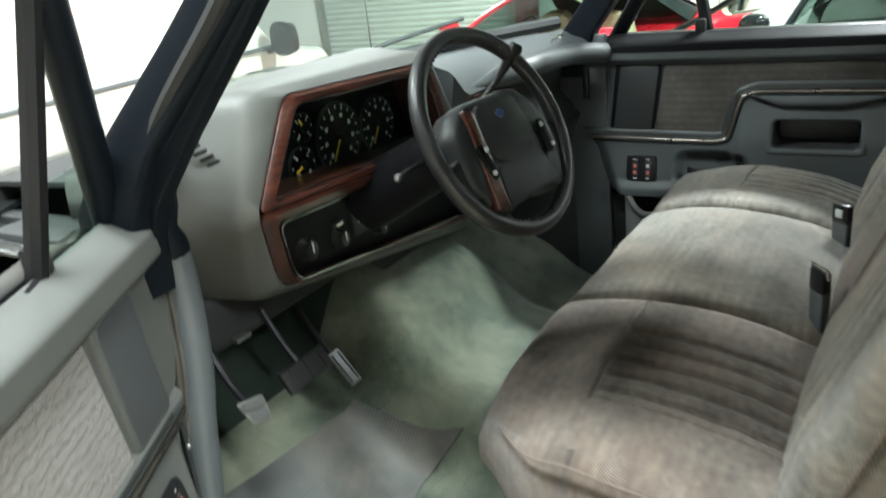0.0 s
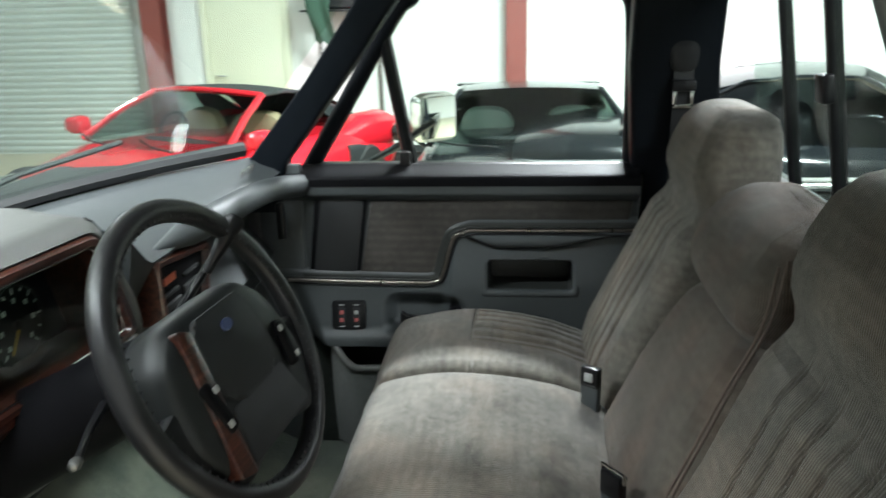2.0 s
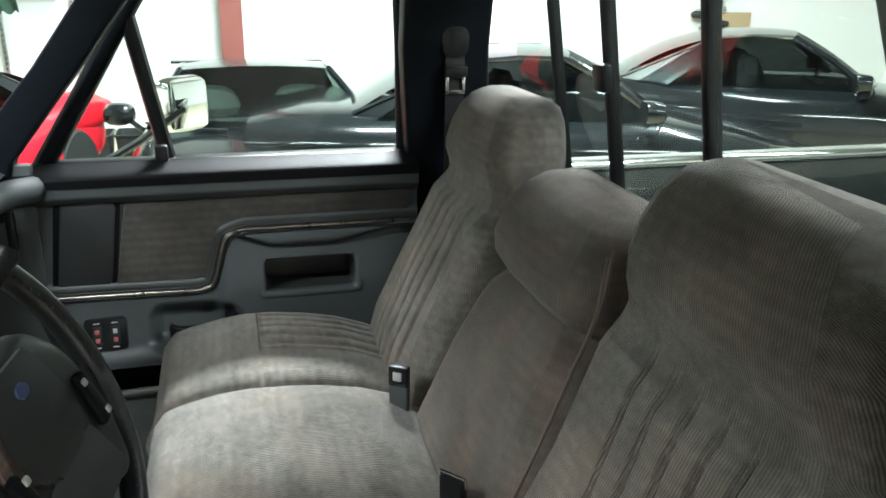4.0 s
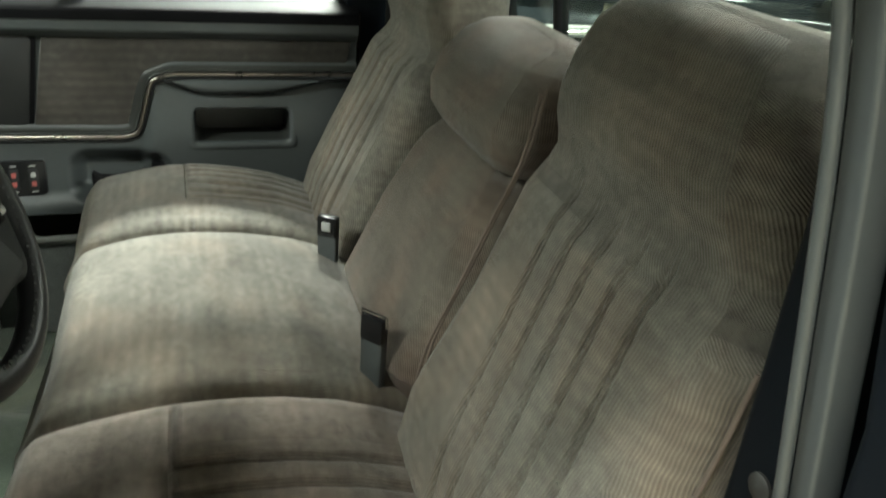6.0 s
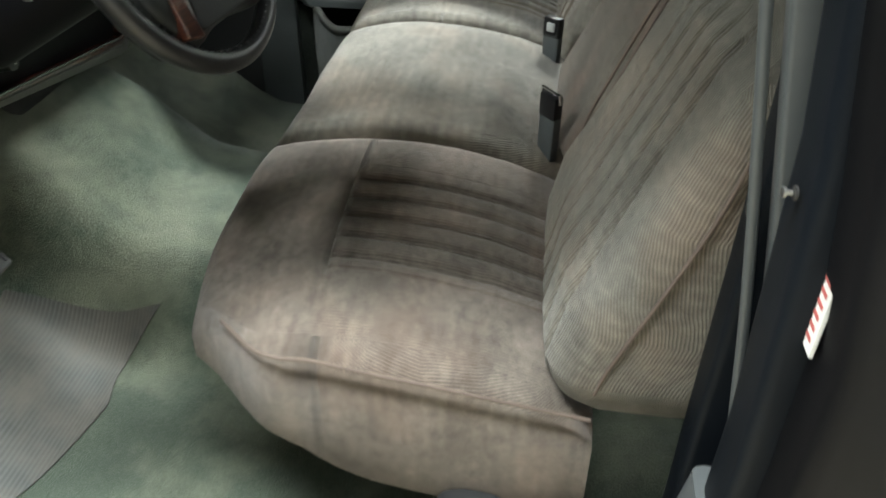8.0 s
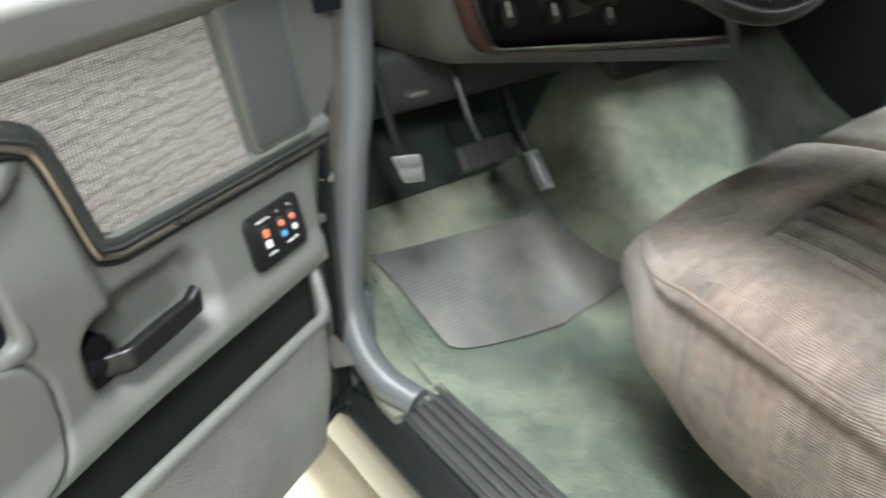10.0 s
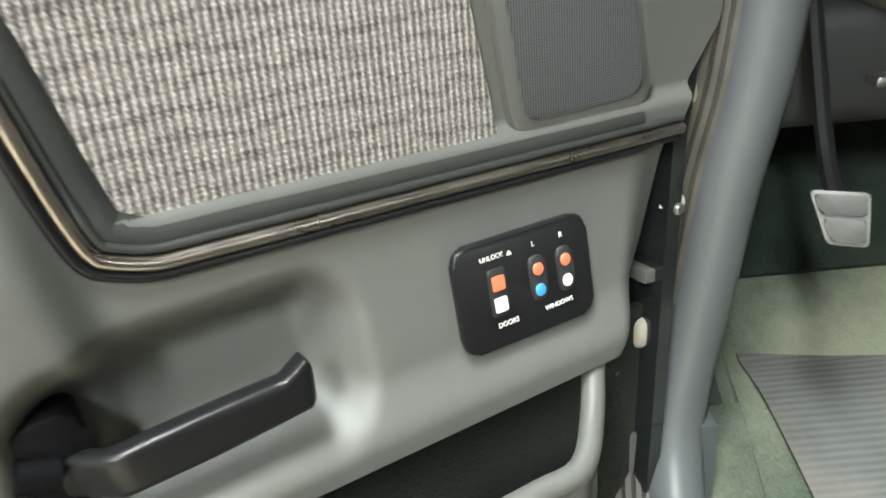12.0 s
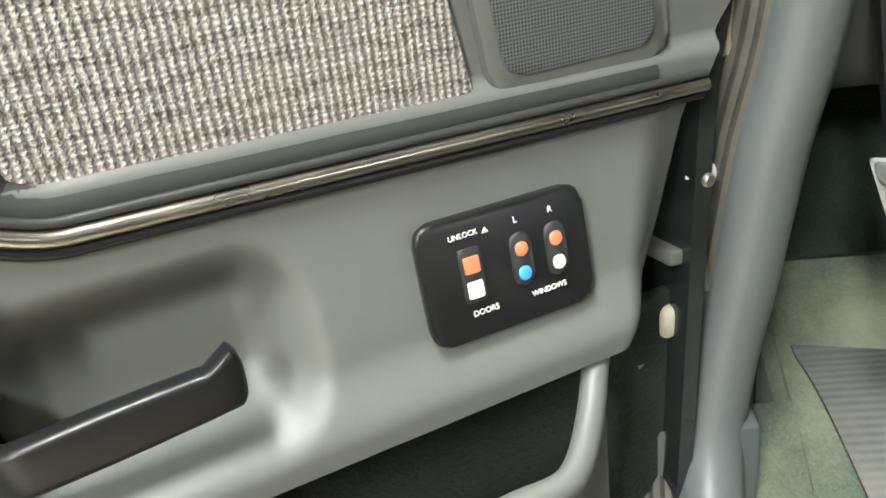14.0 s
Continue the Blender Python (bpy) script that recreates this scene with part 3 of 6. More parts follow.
            part("haunch", loft_body([(0.7, 0.05, hb - 0.2, hb - 0.08), (1.15, 0.16, hb - 0.25, hb + 0.09), (1.6, 0.17, hb - 0.25, hb + 0.10), (2.05, 0.08, hb - 0.2, hb - 0.02)], 18, 2.5), paint, c).location = (0, s * (W - 0.17), 0)
    if soft:
        part("windscreen_frame", tube([brow(-1), brow(-0.5), brow(0), brow(0.5), brow(1)], 0.026, 8), paint, c)
    for s in (-1, 1):
        st = part("seat", loft_body([(0.1, 0.20, 0.35, zt - 0.34), (0.17, 0.25, 0.3, zt - 0.22), (0.28, 0.25, 0.3, zt - 0.20), (0.34, 0.2, 0.35, zt - 0.26)], 20, 3), seats, c)
        st.location = (0.05, s * 0.37, 0)
    part("interior", loft_body([(xb + 0.22, W * 0.66, 0.4, zb + 0.0), (xb + 0.48, W * 0.74, 0.4, zb + 0.03), (xb + 0.62, W * 0.72, 0.4, zb - 0.1)], 20, 3), M_BLACK_M, c)
    if soft:
        ring = [(0, 0.17 * math.cos(a), 0.17 * math.sin(a)) for a in [2 * math.pi * k / 20 for k in range(20)]]
        sw = part("steering_wheel", tube(ring, 0.015, 8, True), M_BLACK, c)
        sw.matrix_basis = pose(xb + 0.72, 0.37, zb + 0.02, 0, 20, 0)
    if soft:
        for ob in c.children_recursive:
            for vert in (ob.data.vertices if ob.data else []):
                vert.co.x *= 0.74 if vert.co.x > 0 else 1.0
    for s in (0.25, -0.45):
        part("wiper", tube([(xb + 0.0, s, zb + 0.02), (xb + 0.05, s + 0.3, zb + 0.03), (xb + 0.14, s + 0.55, zb + 0.06)], 0.009, 6), M_BLACK, c)
    return c


car("convertible_car", "red convertible sports car with a black soft top", M_REDCAR, M_TAN, M_SOFTTOP, "parked cars", ((5.3, 2.97, 0), -26.0), 4.0, 2.0, 1.185, True)
car("coupe_car", "black sports coupe with pale grey seats", M_BLACKCAR, M_PALE_SEAT, M_BLACKCAR, "parked cars", ((5.45, 0.30, 0), 0.0), 4.3, 1.85, 1.15)
car("coupe_car", "black coupe parked behind the pickup truck bed", M_BLACKCAR, M_BLACK_M, M_BLACKCAR, "parked cars", ((4.7, -1.85, 0), 78.5), 4.5, 1.85, 1.33, False, M_GLASS_D)
car("sedan_car", "shiny black saloon car with chrome window trim", M_BLACKCAR, M_BLACK_M, M_BLACKCAR, "parked cars", ((5.6, -4.6, 0), 62.0), 4.8, 1.85, 1.40, False, M_GLASS_D, M_CHROME)


def van(at):
    """A white panel van; it faces +x, its near side at local y = 0."""
    v = thing("panel_van", "white panel van with a dark side moulding and black mirror", "van", "parked cars", "", at)
    part("body", loft_body([(-4.6, 0.78, 0.55, 1.95), (-4.55, 0.90, 0.45, 2.08), (-3.9, 0.97, 0.38, 2.16), (-1.5, 0.98, 0.38, 2.16), (-0.95, 0.97, 0.38, 2.05), (-0.35, 0.95, 0.38, 1.50), (-0.1, 0.95, 0.38, 1.12), (0.55, 0.92, 0.40, 0.98), (0.75, 0.80, 0.45, 0.85)], 40, 7), M_CREAM, v).location = (0, 0.98, 0)
    part("moulding", box(-2.2, -0.004, 1.08, 4.2, 0.03, 0.035, 0.008), M_TRIM, v, "grey plastic side moulding")
    part("door_seam", box(-0.72, 0.004, 1.1, 0.010, 0.012, 1.2), M_BLACK_M, v)
    mir = part("mirror", loft_body([(0.0, 0.09, -0.11, 0.12), (0.03, 0.11, -0.13, 0.14), (0.12, 0.10, -0.12, 0.12), (0.17, 0.05, -0.06, 0.06)], 20, 3), M_BLACK, v, "black outside mirror")
    mir.location = (-0.30, -0.17, 1.14)
    part("mirror_arm", tube([(-0.22, 0.03, 1.05), (-0.22, -0.10, 1.10)], 0.03, 8), M_BLACK, v)
    for x in (-3.7, -0.1):
        wheel(v, x, 0.10, 0.33, -1)


van((3.55, 4.72, 0))
can = thing("fuel_can", "small red plastic fuel can with a spout by the wall", "fuel can", "", "", (8.25, 8.35, 0))
part("tank", box(0, 0, 0.12, 0.18, 0.26, 0.24, 0.03, 3), M_REDCAR, can)
part("spout", tube([(0, 0.06, 0.22), (0, 0.08, 0.30), (0, 0.16, 0.40)], [0.025, 0.018, 0.012], 8), M_BLACK, can)
part("grip", tube([(0, -0.08, 0.24), (0, -0.06, 0.29), (0, 0.02, 0.29), (0, 0.04, 0.24)], 0.012, 8), M_REDCAR, can)

# wall shelf on slotted uprights, with a folded green cover
shelf = thing("wall_shelf", "dark wall shelf on slotted steel uprights", "shelf", "", "", (RX1 - 0.02, 2.48, 0))
for y in (0.37, -0.37):
    up = part("upright", box(-0.015, y, 1.05, 0.03, 0.045, 1.9, 0.003), M_STEEL, shelf, "slotted grey steel upright")
    for k in range(30):
        part("slot", box(-0.0315, y, 0.18 + k * 0.06, 0.003, 0.012, 0.030), M_BLACK_M, up)
    part("bracket", prism([(0.0, 1.62), (-0.36, 1.72), (-0.36, 1.75), (0.0, 1.75)], "y", y - 0.008, y + 0.008), M_STEEL, shelf)
part("board", box(-0.20, 0, 1.765, 0.40, 1.02, 0.025, 0.003), M_BLACK_M, shelf)
part("bin", box(-0.20, 0.0, 1.60, 0.36, 0.95, 0.42, 0.03, 3), M_BLACK_M, thing("storage_bin", "black plastic storage bin on the wall shelf", "bin", "", "", (RX1 - 0.02, 2.44, 0.395)))


def cover_pt(u, v):
    y = lerp(-0.16, 0.16, u) * (1 - 0.25 * v)
    return (-0.02 - 0.05 * math.sin(u * 9.0 + v * 3) * (0.3 + 0.7 * v) - 0.06 * math.sin(math.pi * v), y + 0.03 * math.sin(v * 5), 0.62 * (1 - v) + 0.02 * math.sin(u * 14))


gc = thing("folded_cover", "folded dark green fabric cover hanging off the shelf", "cover", "", "", (RX1 - 0.44, 2.72, 1.40))
part("cloth", thick(grid(cover_pt, 24, 18), 0.012), M_GREENCLOTH, gc)


def crate(x, y, w, label):
    c = thing("storage_crate", label, "crate", "crates by the wall", "", (x, y, 0))
    part("tub", thick(rings([[(a * s, b * s, z) for a, b in rounded([(-0.2, -w), (0.2, -w), (0.2, w), (-0.2, w)], 0.04, 3)] for s, z in ((0.85, 0.0), (1.0, 0.30))], caps=False), 0.008), M_BLACK_M, c)
    part("base", box(0, 0, 0.012, 0.33, w * 1.68, 0.012), M_BLACK_M, c)
    part("rim", tube([(a * 1.02, b * 1.02, 0.30) for a, b in rounded([(-0.2, -w), (0.2, -w), (0.2, w), (-0.2, w)], 0.04, 3)], 0.012, 6, True), M_BLACK, c)


crate(7.3, 1.45, 0.17, "open black plastic crate by the white wall")
crate(7.3, 1.86, 0.20, "open black plastic crate by the white wall")


def wall_tool(y, z, s):
    w = thing("cordless_tool", "dark cordless drill hanging on the wall", "tool", "wall tools", "", (RX1 - 0.10, y, z))
    part("body", tube([(0, -0.13 * s, 0), (0, -0.02, 0.0), (0, 0.10, 0.0), (0, 0.14, 0)], [0.035, 0.055, 0.05, 0.025], 12), M_BLACK_M, w)
    part("grip", tube([(0, -0.03, -0.02), (0, -0.06, -0.14)], 0.028, 10), M_BLACK_M, w)
    part("battery", box(0, -0.07, -0.18, 0.08, 0.13, 0.06, 0.01), M_STEEL, w)
    part("hook", tube([(0.10, 0.02, 0.06), (0, 0.02, 0.07), (-0.03, 0.02, 0.09)], 0.008, 6), M_STEEL, w)


wall_tool(-5.95, 1.66, 1)
wall_tool(-5.72, 1.40, 1)
wall_tool(-6.02, 1.28, 1)
cbx = thing("cardboard_sheet", "brown cardboard sheet leaning on the wall shelf", "cardboard", "", "", (RX1 - 0.05, -6.30, 1.13))
part("sheet", box(0, 0, 0.15, 0.02, 0.46, 0.30, 0.002), M_CARD, cbx)
part("ledge", box(0, 0, -0.012, 0.08, 0.6, 0.02, 0.003), M_WHITE, cbx)

wing = part("rear_wing", merged(box(1.95, 0, 0.98, 0.22, 1.5, 0.025, 0.01), box(1.95, -0.5, 0.90, 0.10, 0.03, 0.16, 0.005), box(1.95, 0.5, 0.90, 0.10, 0.03, 0.16, 0.005)), M_BLACKCAR, bpy.data.objects["coupe_car"], "raised black rear wing")
# pale oblong of unclear nature, laid on the bonnet to fit the camera's view
pc = thing("paper_card", "pale oblong with grey rows on the coupe's bonnet", "card", "", "", (4.15, -0.30, 0.678), 0)
part("card", box(0, 0, 0, 0.13, 0.27, 0.004), M_WHITE, pc)
for k in range(3):
    part("print_row", box(-0.03 + 0.03 * k, 0, 0.0025, 0.012, 0.2, 0.001), M_TRIM, pc)


# ---- pickup cab: floor, sills, pillars, roof ----
def floor_z(x, y):
    z = 0.575 + 0.14 * step(1.03, 1.30, y) + 0.30 * max(0.0, y - 1.28) / 0.35
    hump = step(0.42, 0.20, abs(x - 0.03)) * (0.10 + 0.10 * step(0.6, 1.4, y))
    return z + hump


FX0, FX1 = -0.785, 0.80
fl = part("cab_carpet", thick(grid(lambda u, v: (lerp(FX0, FX1, u), lerp(-0.15, 1.68, v), floor_z(lerp(FX0, FX1, u), lerp(-0.15, 1.68, v)) + 0.004 * noise.noise((u * 9, v * 11, 0))), 60, 70), -0.03), M_CARPET)
# added dark sheet that paints the shade behind the pedals
tagged(part("toe_board_pad", thick(grid(lambda u, v: (lerp(-0.78, -0.20, u), lerp(1.36, 1.665, v), floor_z(lerp(-0.78, -0.20, u), lerp(1.36, 1.665, v)) + 0.014), 24, 16), -0.012), M_TOE_SHADE), "dark sheet on the toe board standing in for footwell shade", "pad", "", "structure")
tagged(fl, "green-grey cut pile carpet over the cab floor and tunnel", "carpet", "", "structure")
# unseen boxes, added only to keep light off the toe board
tagged(part("under_dash_box", merged(box(-0.29, 1.45, 1.06, 0.96, 0.26, 0.14, 0.03, 3), box(0.05, 1.42, 1.0, 0.26, 0.22, 0.16, 0.03, 3)), M_BLACK_M), "unseen black boxes added under the dashboard to block light", "heater box", "", "structure")
tagged(part("firewall", prism([(1.66, 0.5), (1.70, 0.5), (1.70, 1.40), (1.66, 1.40)], "x", -0.85, 0.85), M_BLACK_M), "dark firewall behind the dashboard", "wall", "", "structure")
tagged(part("kick_panel", merged(box(-0.815, 1.475, 0.95, 0.04, 0.34, 0.80, 0.01), box(0.82, 1.36, 0.98, 0.05, 0.5, 0.80, 0.01)), M_BLACK_M), "black kick panels beside the footwells", "panel", "", "structure")

tagged(part("kick_panel", merged(box(0.815, 1.075, 0.96, 0.03, 0.17, 0.90, 0.005), box(-0.925, 1.25, 0.92, 0.05, 0.11, 0.84, 0.005), box(-0.905, 1.205, 0.61, 0.13, 0.10, 0.24, 0.005)), M_VINYL_D), "dark grey filler panels behind the door hinges", "panel", "", "structure")
tagged(part("carpet_edge", thick(grid(lambda u, v: (lerp(-0.900, -0.783, u), lerp(1.0, 1.24, v), floor_z(-0.7, lerp(1.0, 1.24, v)) - 0.004 - 0.006 * (1 - u)), 6, 12), -0.02), M_CARPET), "carpet turned up against the hinge pillar", "carpet", "", "structure")
tagged(part("carpet_side", prism([(1.0, 0.545), (1.52, 0.545), (1.52, 0.90), (1.30, 0.722), (1.20, 0.655), (1.12, 0.60), (1.03, 0.576)], "x", -0.80, -0.782), M_CARPET), "carpet turned down along the footwell side", "carpet", "", "structure")
# rocker sills, black paint outside, with the step plate on top
for s, nm in ((-1, "sill"), (1, "sill")):
    tagged(part(nm, prism(rounded([(s * 0.76, 0.36), (s * 0.94, 0.36), (s * 0.945, 0.50), (s * 0.90, 0.545), (s * 0.76, 0.56)], 0.02, 3), "y", -0.3, 1.45), M_TRUCK), "glossy black painted rocker sill", "sill", "", "structure")
plate = thing("scuff_plate", "ribbed dark metal scuff plate screwed on the door sill", "scuff plate")
part("plate", prism([(-0.885, 0.552), (-0.785, 0.562), (-0.785, 0.568), (-0.885, 0.558)], "y", 0.10, 1.03), M_BLACK_M, plate)
for k in range(5):
    x = -0.872 + k * 0.019
    part("rib", prism(rounded([(x - 0.006, 0.556), (x + 0.006, 0.556), (x + 0.005, 0.566 + k * 0.0019), (x - 0.005, 0.566 + k * 0.0019)], 0.002, 2), "y", 0.11, 1.02), M_WORN, plate)
for y in (1.0, 0.70, 0.40):
    part("screw", lathe([(0.007, 0), (0.007, 0.003), (0.003, 0.005)], 10, pose(-0.812, y, 0.566)), M_CHROME, plate)


def bar(pts, sec, material, name, parent=None, label=""):
    """A pillar of the flat section (along, across) swept through points; section axes are y and x."""
    out = []
    for (x, y, z), (a, b) in zip(pts, sec):
        ring = rounded([(-b, -a), (b, -a), (b, a), (-b, a)], 0.35 * min(a, b), 3)
        out.append([(x + p, y + q, z) for p, q in ring])
    return part(name, rings(out), material, parent, label)


for s in (-1, 1):
    side = "driver" if s < 0 else "passenger"
    ap = thing("windscreen_pillar", "dark windscreen pillar with smooth plastic trim", "pillar", "cab pillars", "structure")
    if s > 0:
        bar([(0.83, 1.13, 1.28), (0.82, 1.075, 1.42), (0.79, 0.90, 1.63), (0.765, 0.755, 1.82), (0.75, 0.70, 1.93)], [(0.07, 0.035), (0.055, 0.035), (0.05, 0.035), (0.052, 0.04), (0.06, 0.04)], M_PILLAR, "trim", ap)
    else:
        bar([(-0.87, 1.22, 1.26), (-0.87, 1.20, 1.40), (-0.865, 1.13, 1.50), (-0.85, 0.95, 1.66), (-0.835, 0.80, 1.80), (-0.82, 0.69, 1.93)], [(0.07, 0.035), (0.068, 0.035), (0.062, 0.032), (0.055, 0.03), (0.052, 0.03), (0.06, 0.03)], M_PILLAR, "outer_pillar", ap, "black outer pillar")
        bar([(-0.852, 1.235, 1.26), (-0.855, 1.152, 1.41), (-0.850, 1.047, 1.52), (-0.840, 0.902, 1.67), (-0.830, 0.778, 1.81), (-0.82, 0.688, 1.93)], [(0.05, 0.016), (0.042, 0.016), (0.036, 0.016), (0.034, 0.016), (0.034, 0.016), (0.045, 0.016)], M_PILLAR, "trim", ap, "charcoal inner pillar trim")
    bp = thing("rear_pillar", "dark cab rear pillar with ribbed belt slot", "pillar", "cab pillars", "structure")
    back_off = 0.0 if s > 0 else -0.03
    bar([(s * 0.86, -0.02 + back_off, 0.56), (s * 0.87, -0.02 + back_off, 1.1), (s * 0.86, back_off, 1.4), (s * 0.82, 0.02 + back_off, 1.66), (s * 0.77, 0.02, 1.94)], [(0.12, 0.04), (0.12, 0.035), (0.11, 0.035), (0.11, 0.035), (0.11, 0.04)], M_PILLAR, "trim", bp)
    if s < 0:
        bar([(-0.845, 0.02, 0.56), (-0.848, 0.02, 0.80), (-0.85, 0.01, 0.98)], [(0.085, 0.045), (0.085, 0.042), (0.07, 0.04)], M_TRIM, "lower_trim", bp, "grey-green lower pillar trim")
# driver's rear pillar: dark inner cover, thin welt and broad grey strip along the opening
cover = bar([(-0.7445, -0.055, 0.60), (-0.7445, -0.055, 1.30), (-0.740, -0.055, 1.60), (-0.735, -0.03, 1.78), (-0.73, 0.0, 1.92)], [(0.128, 0.0275), (0.128, 0.0275), (0.128, 0.0275), (0.13, 0.0275), (0.13, 0.0275)], M_PILLAR, "pillar_cover")
tagged(cover, "dark inner cover of the driver's rear pillar", "pillar cover", "", "structure")
bolt = thing("trim_bolt", "round steel bolt in the dark pillar cover", "bolt", "", "", (-0.757, 0.073, 1.283))
part("head", lathe([(0.013, 0), (0.013, 0.003), (0.009, 0.006), (0, 0.007)], 18, pose(0, 0, 0, -90, 0, 0)), M_WORN, bolt)
ES = [(-0.800, -0.062, 0.60), (-0.797, 0.000, 0.95), (-0.792, 0.036, 1.20), (-0.789, 0.074, 1.42), (-0.786, 0.108, 1.60), (-0.783, 0.134, 1.70), (-0.778, 0.165, 1.784), (-0.772, 0.188, 1.85), (-0.765, 0.215, 1.93)]
tagged(bar(smooth_path(ES, 5), [(0.0160, 0.012)] * 41, M_TRIM, "opening_trim"), "broad grey plastic strip on the rear edge of the door opening", "trim", "", "structure")
tagged(part("door_seal", tube([(x + 0.004, y + 0.031, z) for x, y, z in smooth_path(ES, 5)], 0.0055, 10), M_TRIM), "thin grey welt beside the rear opening strip", "seal", "", "structure")
wf = smooth_path([(-0.85, 1.0, 0.572), (-0.876, 1.065, 0.592), (-0.889, 1.125, 0.638), (-0.882, 1.172, 0.705), (-0.872, 1.185, 0.78), (-0.857, 1.186, 0.87), (-0.840, 1.180, 1.0), (-0.820, 1.178, 1.1), (-0.806, 1.18, 1.25), (-0.818, 1.170, 1.36), (-0.842, 1.125, 1.46), (-0.848, 1.025, 1.57), (-0.843, 0.885, 1.70), (-0.838, 0.755, 1.84), (-0.83, 0.655, 1.91)], 8)
cut = next(k for k, p in enumerate(wf) if p[2] > 1.30)
tagged(part("opening_trim", tube(wf[:cut + 1], 0.031, 12), M_TRIM), "smooth grey plastic trim round the front door opening", "trim", "", "structure")
tagged(part("pillar_trim", tube(wf[cut:], 0.031, 12), M_PILLAR), "charcoal trim along the windscreen pillar", "trim", "", "structure")
seal = thing("door_seal", "worn brownish ribbed rubber door seal", "seal", "", "structure")
for k in range(4):
    part("rib", tube([(x - 0.028 - 0.010 * k, y + 0.004 * k, z) for x, y, z in wf[14:cut + 6]], [0.0085 - 0.0012 * (k % 2)] * (cut - 8), 8), M_SEAL, seal)
part("rib", tube([(x - 0.033, y - 0.002, z) for x, y, z in wf[cut + 5:]], 0.013, 8), M_RUBBER, seal, "black rubber upper run")

rf = thing("cab_roof", "dark cab roof with cloth headliner", "roof", "", "structure")
part("headliner", thick(grid(lambda u, v: (lerp(-0.82, 0.82, u), lerp(-0.2, 0.80, v), 1.945 + 0.04 * (1 - (2 * u - 1) ** 4) - 0.03 * (2 * v - 1) ** 4), 20, 14), 0.01), M_VINYL_D, rf)
part("roof_skin", thick(grid(lambda u, v: (lerp(-0.86, 0.86, u), lerp(-0.24, 0.86, v), 1.98 + 0.05 * (1 - (2 * u - 1) ** 4) - 0.03 * (2 * v - 1) ** 4), 20, 14), 0.01), M_TRUCK, rf)
for s in (-1, 1):
    part("roof_rail", prism(rounded([(s * 0.72, 1.92), (s * 0.82, 1.885), (s * 0.85, 1.93), (s * 0.82, 1.985), (s * 0.74, 1.97)], 0.015, 3), "y", -0.2, 0.78), M_PILLAR, rf)
part("header", box(0, 0.74, 1.94, 1.5, 0.10, 0.07, 0.02), M_PILLAR, rf)

# painted jambs and wing that close the body outside the openings
jamb = bar([(-0.915, -0.105, 0.5), (-0.915, -0.105, 1.25), (-0.91, -0.06, 1.58), (-0.895, -0.01, 1.72), (-0.87, 0.06, 1.93)], [(0.15, 0.05), (0.15, 0.05), (0.15, 0.05), (0.155, 0.05), (0.16, 0.05)], M_PANEL, "door_jamb")
tagged(jamb, "black rear door jamb of the cab", "jamb", "", "structure")
for s in (-1, 1):
    tagged(part("hinge_pillar", box(s * 0.875, 1.36, 0.93, 0.09, 0.30, 0.86, 0.01), M_BLACK_M), "dark hinge pillar beside the footwell", "pillar", "", "structure")
tagged(part("door_jamb", prism(rounded([(-0.86, 1.27), (-0.90, 1.25), (-0.96, 1.30), (-0.96, 1.50), (-0.86, 1.50)], 0.012, 3), "z", 0.50, 1.34), M_TRUCK), "glossy black hinge pillar jamb", "jamb", "", "structure")
for s in (-1, 1):
    tagged(part("front_wing", prism(rounded([(1.32, 0.46), (2.75, 0.46), (2.78, 1.22), (2.6, 1.31), (1.6, 1.355), (1.32, 1.34)], 0.04, 4), "x", s * 0.87, s * 0.96, 0.012), M_TRUCK), "glossy black pickup front wing", "wing", "", "structure")
st = thing("door_striker", "steel door striker bolt on the jamb", "striker", "", "", (-0.868, 0.083, 1.368))
part("bolt", lathe([(0.0025, 0), (0.0025, 0.008), (0.0045, 0.008), (0.0045, 0.010), (0.003, 0.011)], 16, pose(0, 0, 0, -90, 0, 0)), M_STEEL, st)
part("washer", lathe([(0.006, 0), (0.006, 0.002), (0.003, 0.003)], 16, pose(0, 0, 0, -90, 0, 0)), M_WORN, st)
sk = thing("warning_sticker", "white sticker with rows of red print on the jamb", "sticker", "", "", (-0.893, 0.052, 1.303))
part("paper", box(0, 0, 0, 0.05, 0.003, 0.11), M_WHITE, sk)
for k in range(9):
    part("print_row", box(0.002, 0.0015, 0.045 - k * 0.011, 0.04, 0.001, 0.004), M_PRINT, sk)

# rear bulkhead and sliding rear window
RW = -0.185
LEAN_BACK = Matrix.Translation((0, RW, 1.64)) @ pose(0, 0, 0, -8.8, 0, 0) @ Matrix.Translation((0, -RW, -1.64))
tagged(part("cab_back_wall", merged(box(0, RW - 0.01, 0.97, 1.7, 0.04, 0.80, 0.005), box(0, RW - 0.01, 1.95, 1.7, 0.05, 0.08, 0.005)), M_PILLAR), "dark trim of the cab back wall", "wall", "", "structure")
rw = thing("window_1", "sliding rear cab window in black rubber frames", "window", "", "structure")
rw.matrix_basis = LEAN_BACK
part("window_frame", merged(box(0, RW, 1.385, 1.62, 0.035, 0.03, 0.008), box(0, RW, 1.90, 1.62, 0.035, 0.03, 0.008)), M_BLACK, rw)
for x, wd in ((0.575, 0.013), (0.306, 0.019), (-0.04, 0.019), (-0.45, 0.019)):
    part("mullion", box(x, RW, 1.645, wd, 0.03, 0.50, 0.006), M_BLACK, rw)
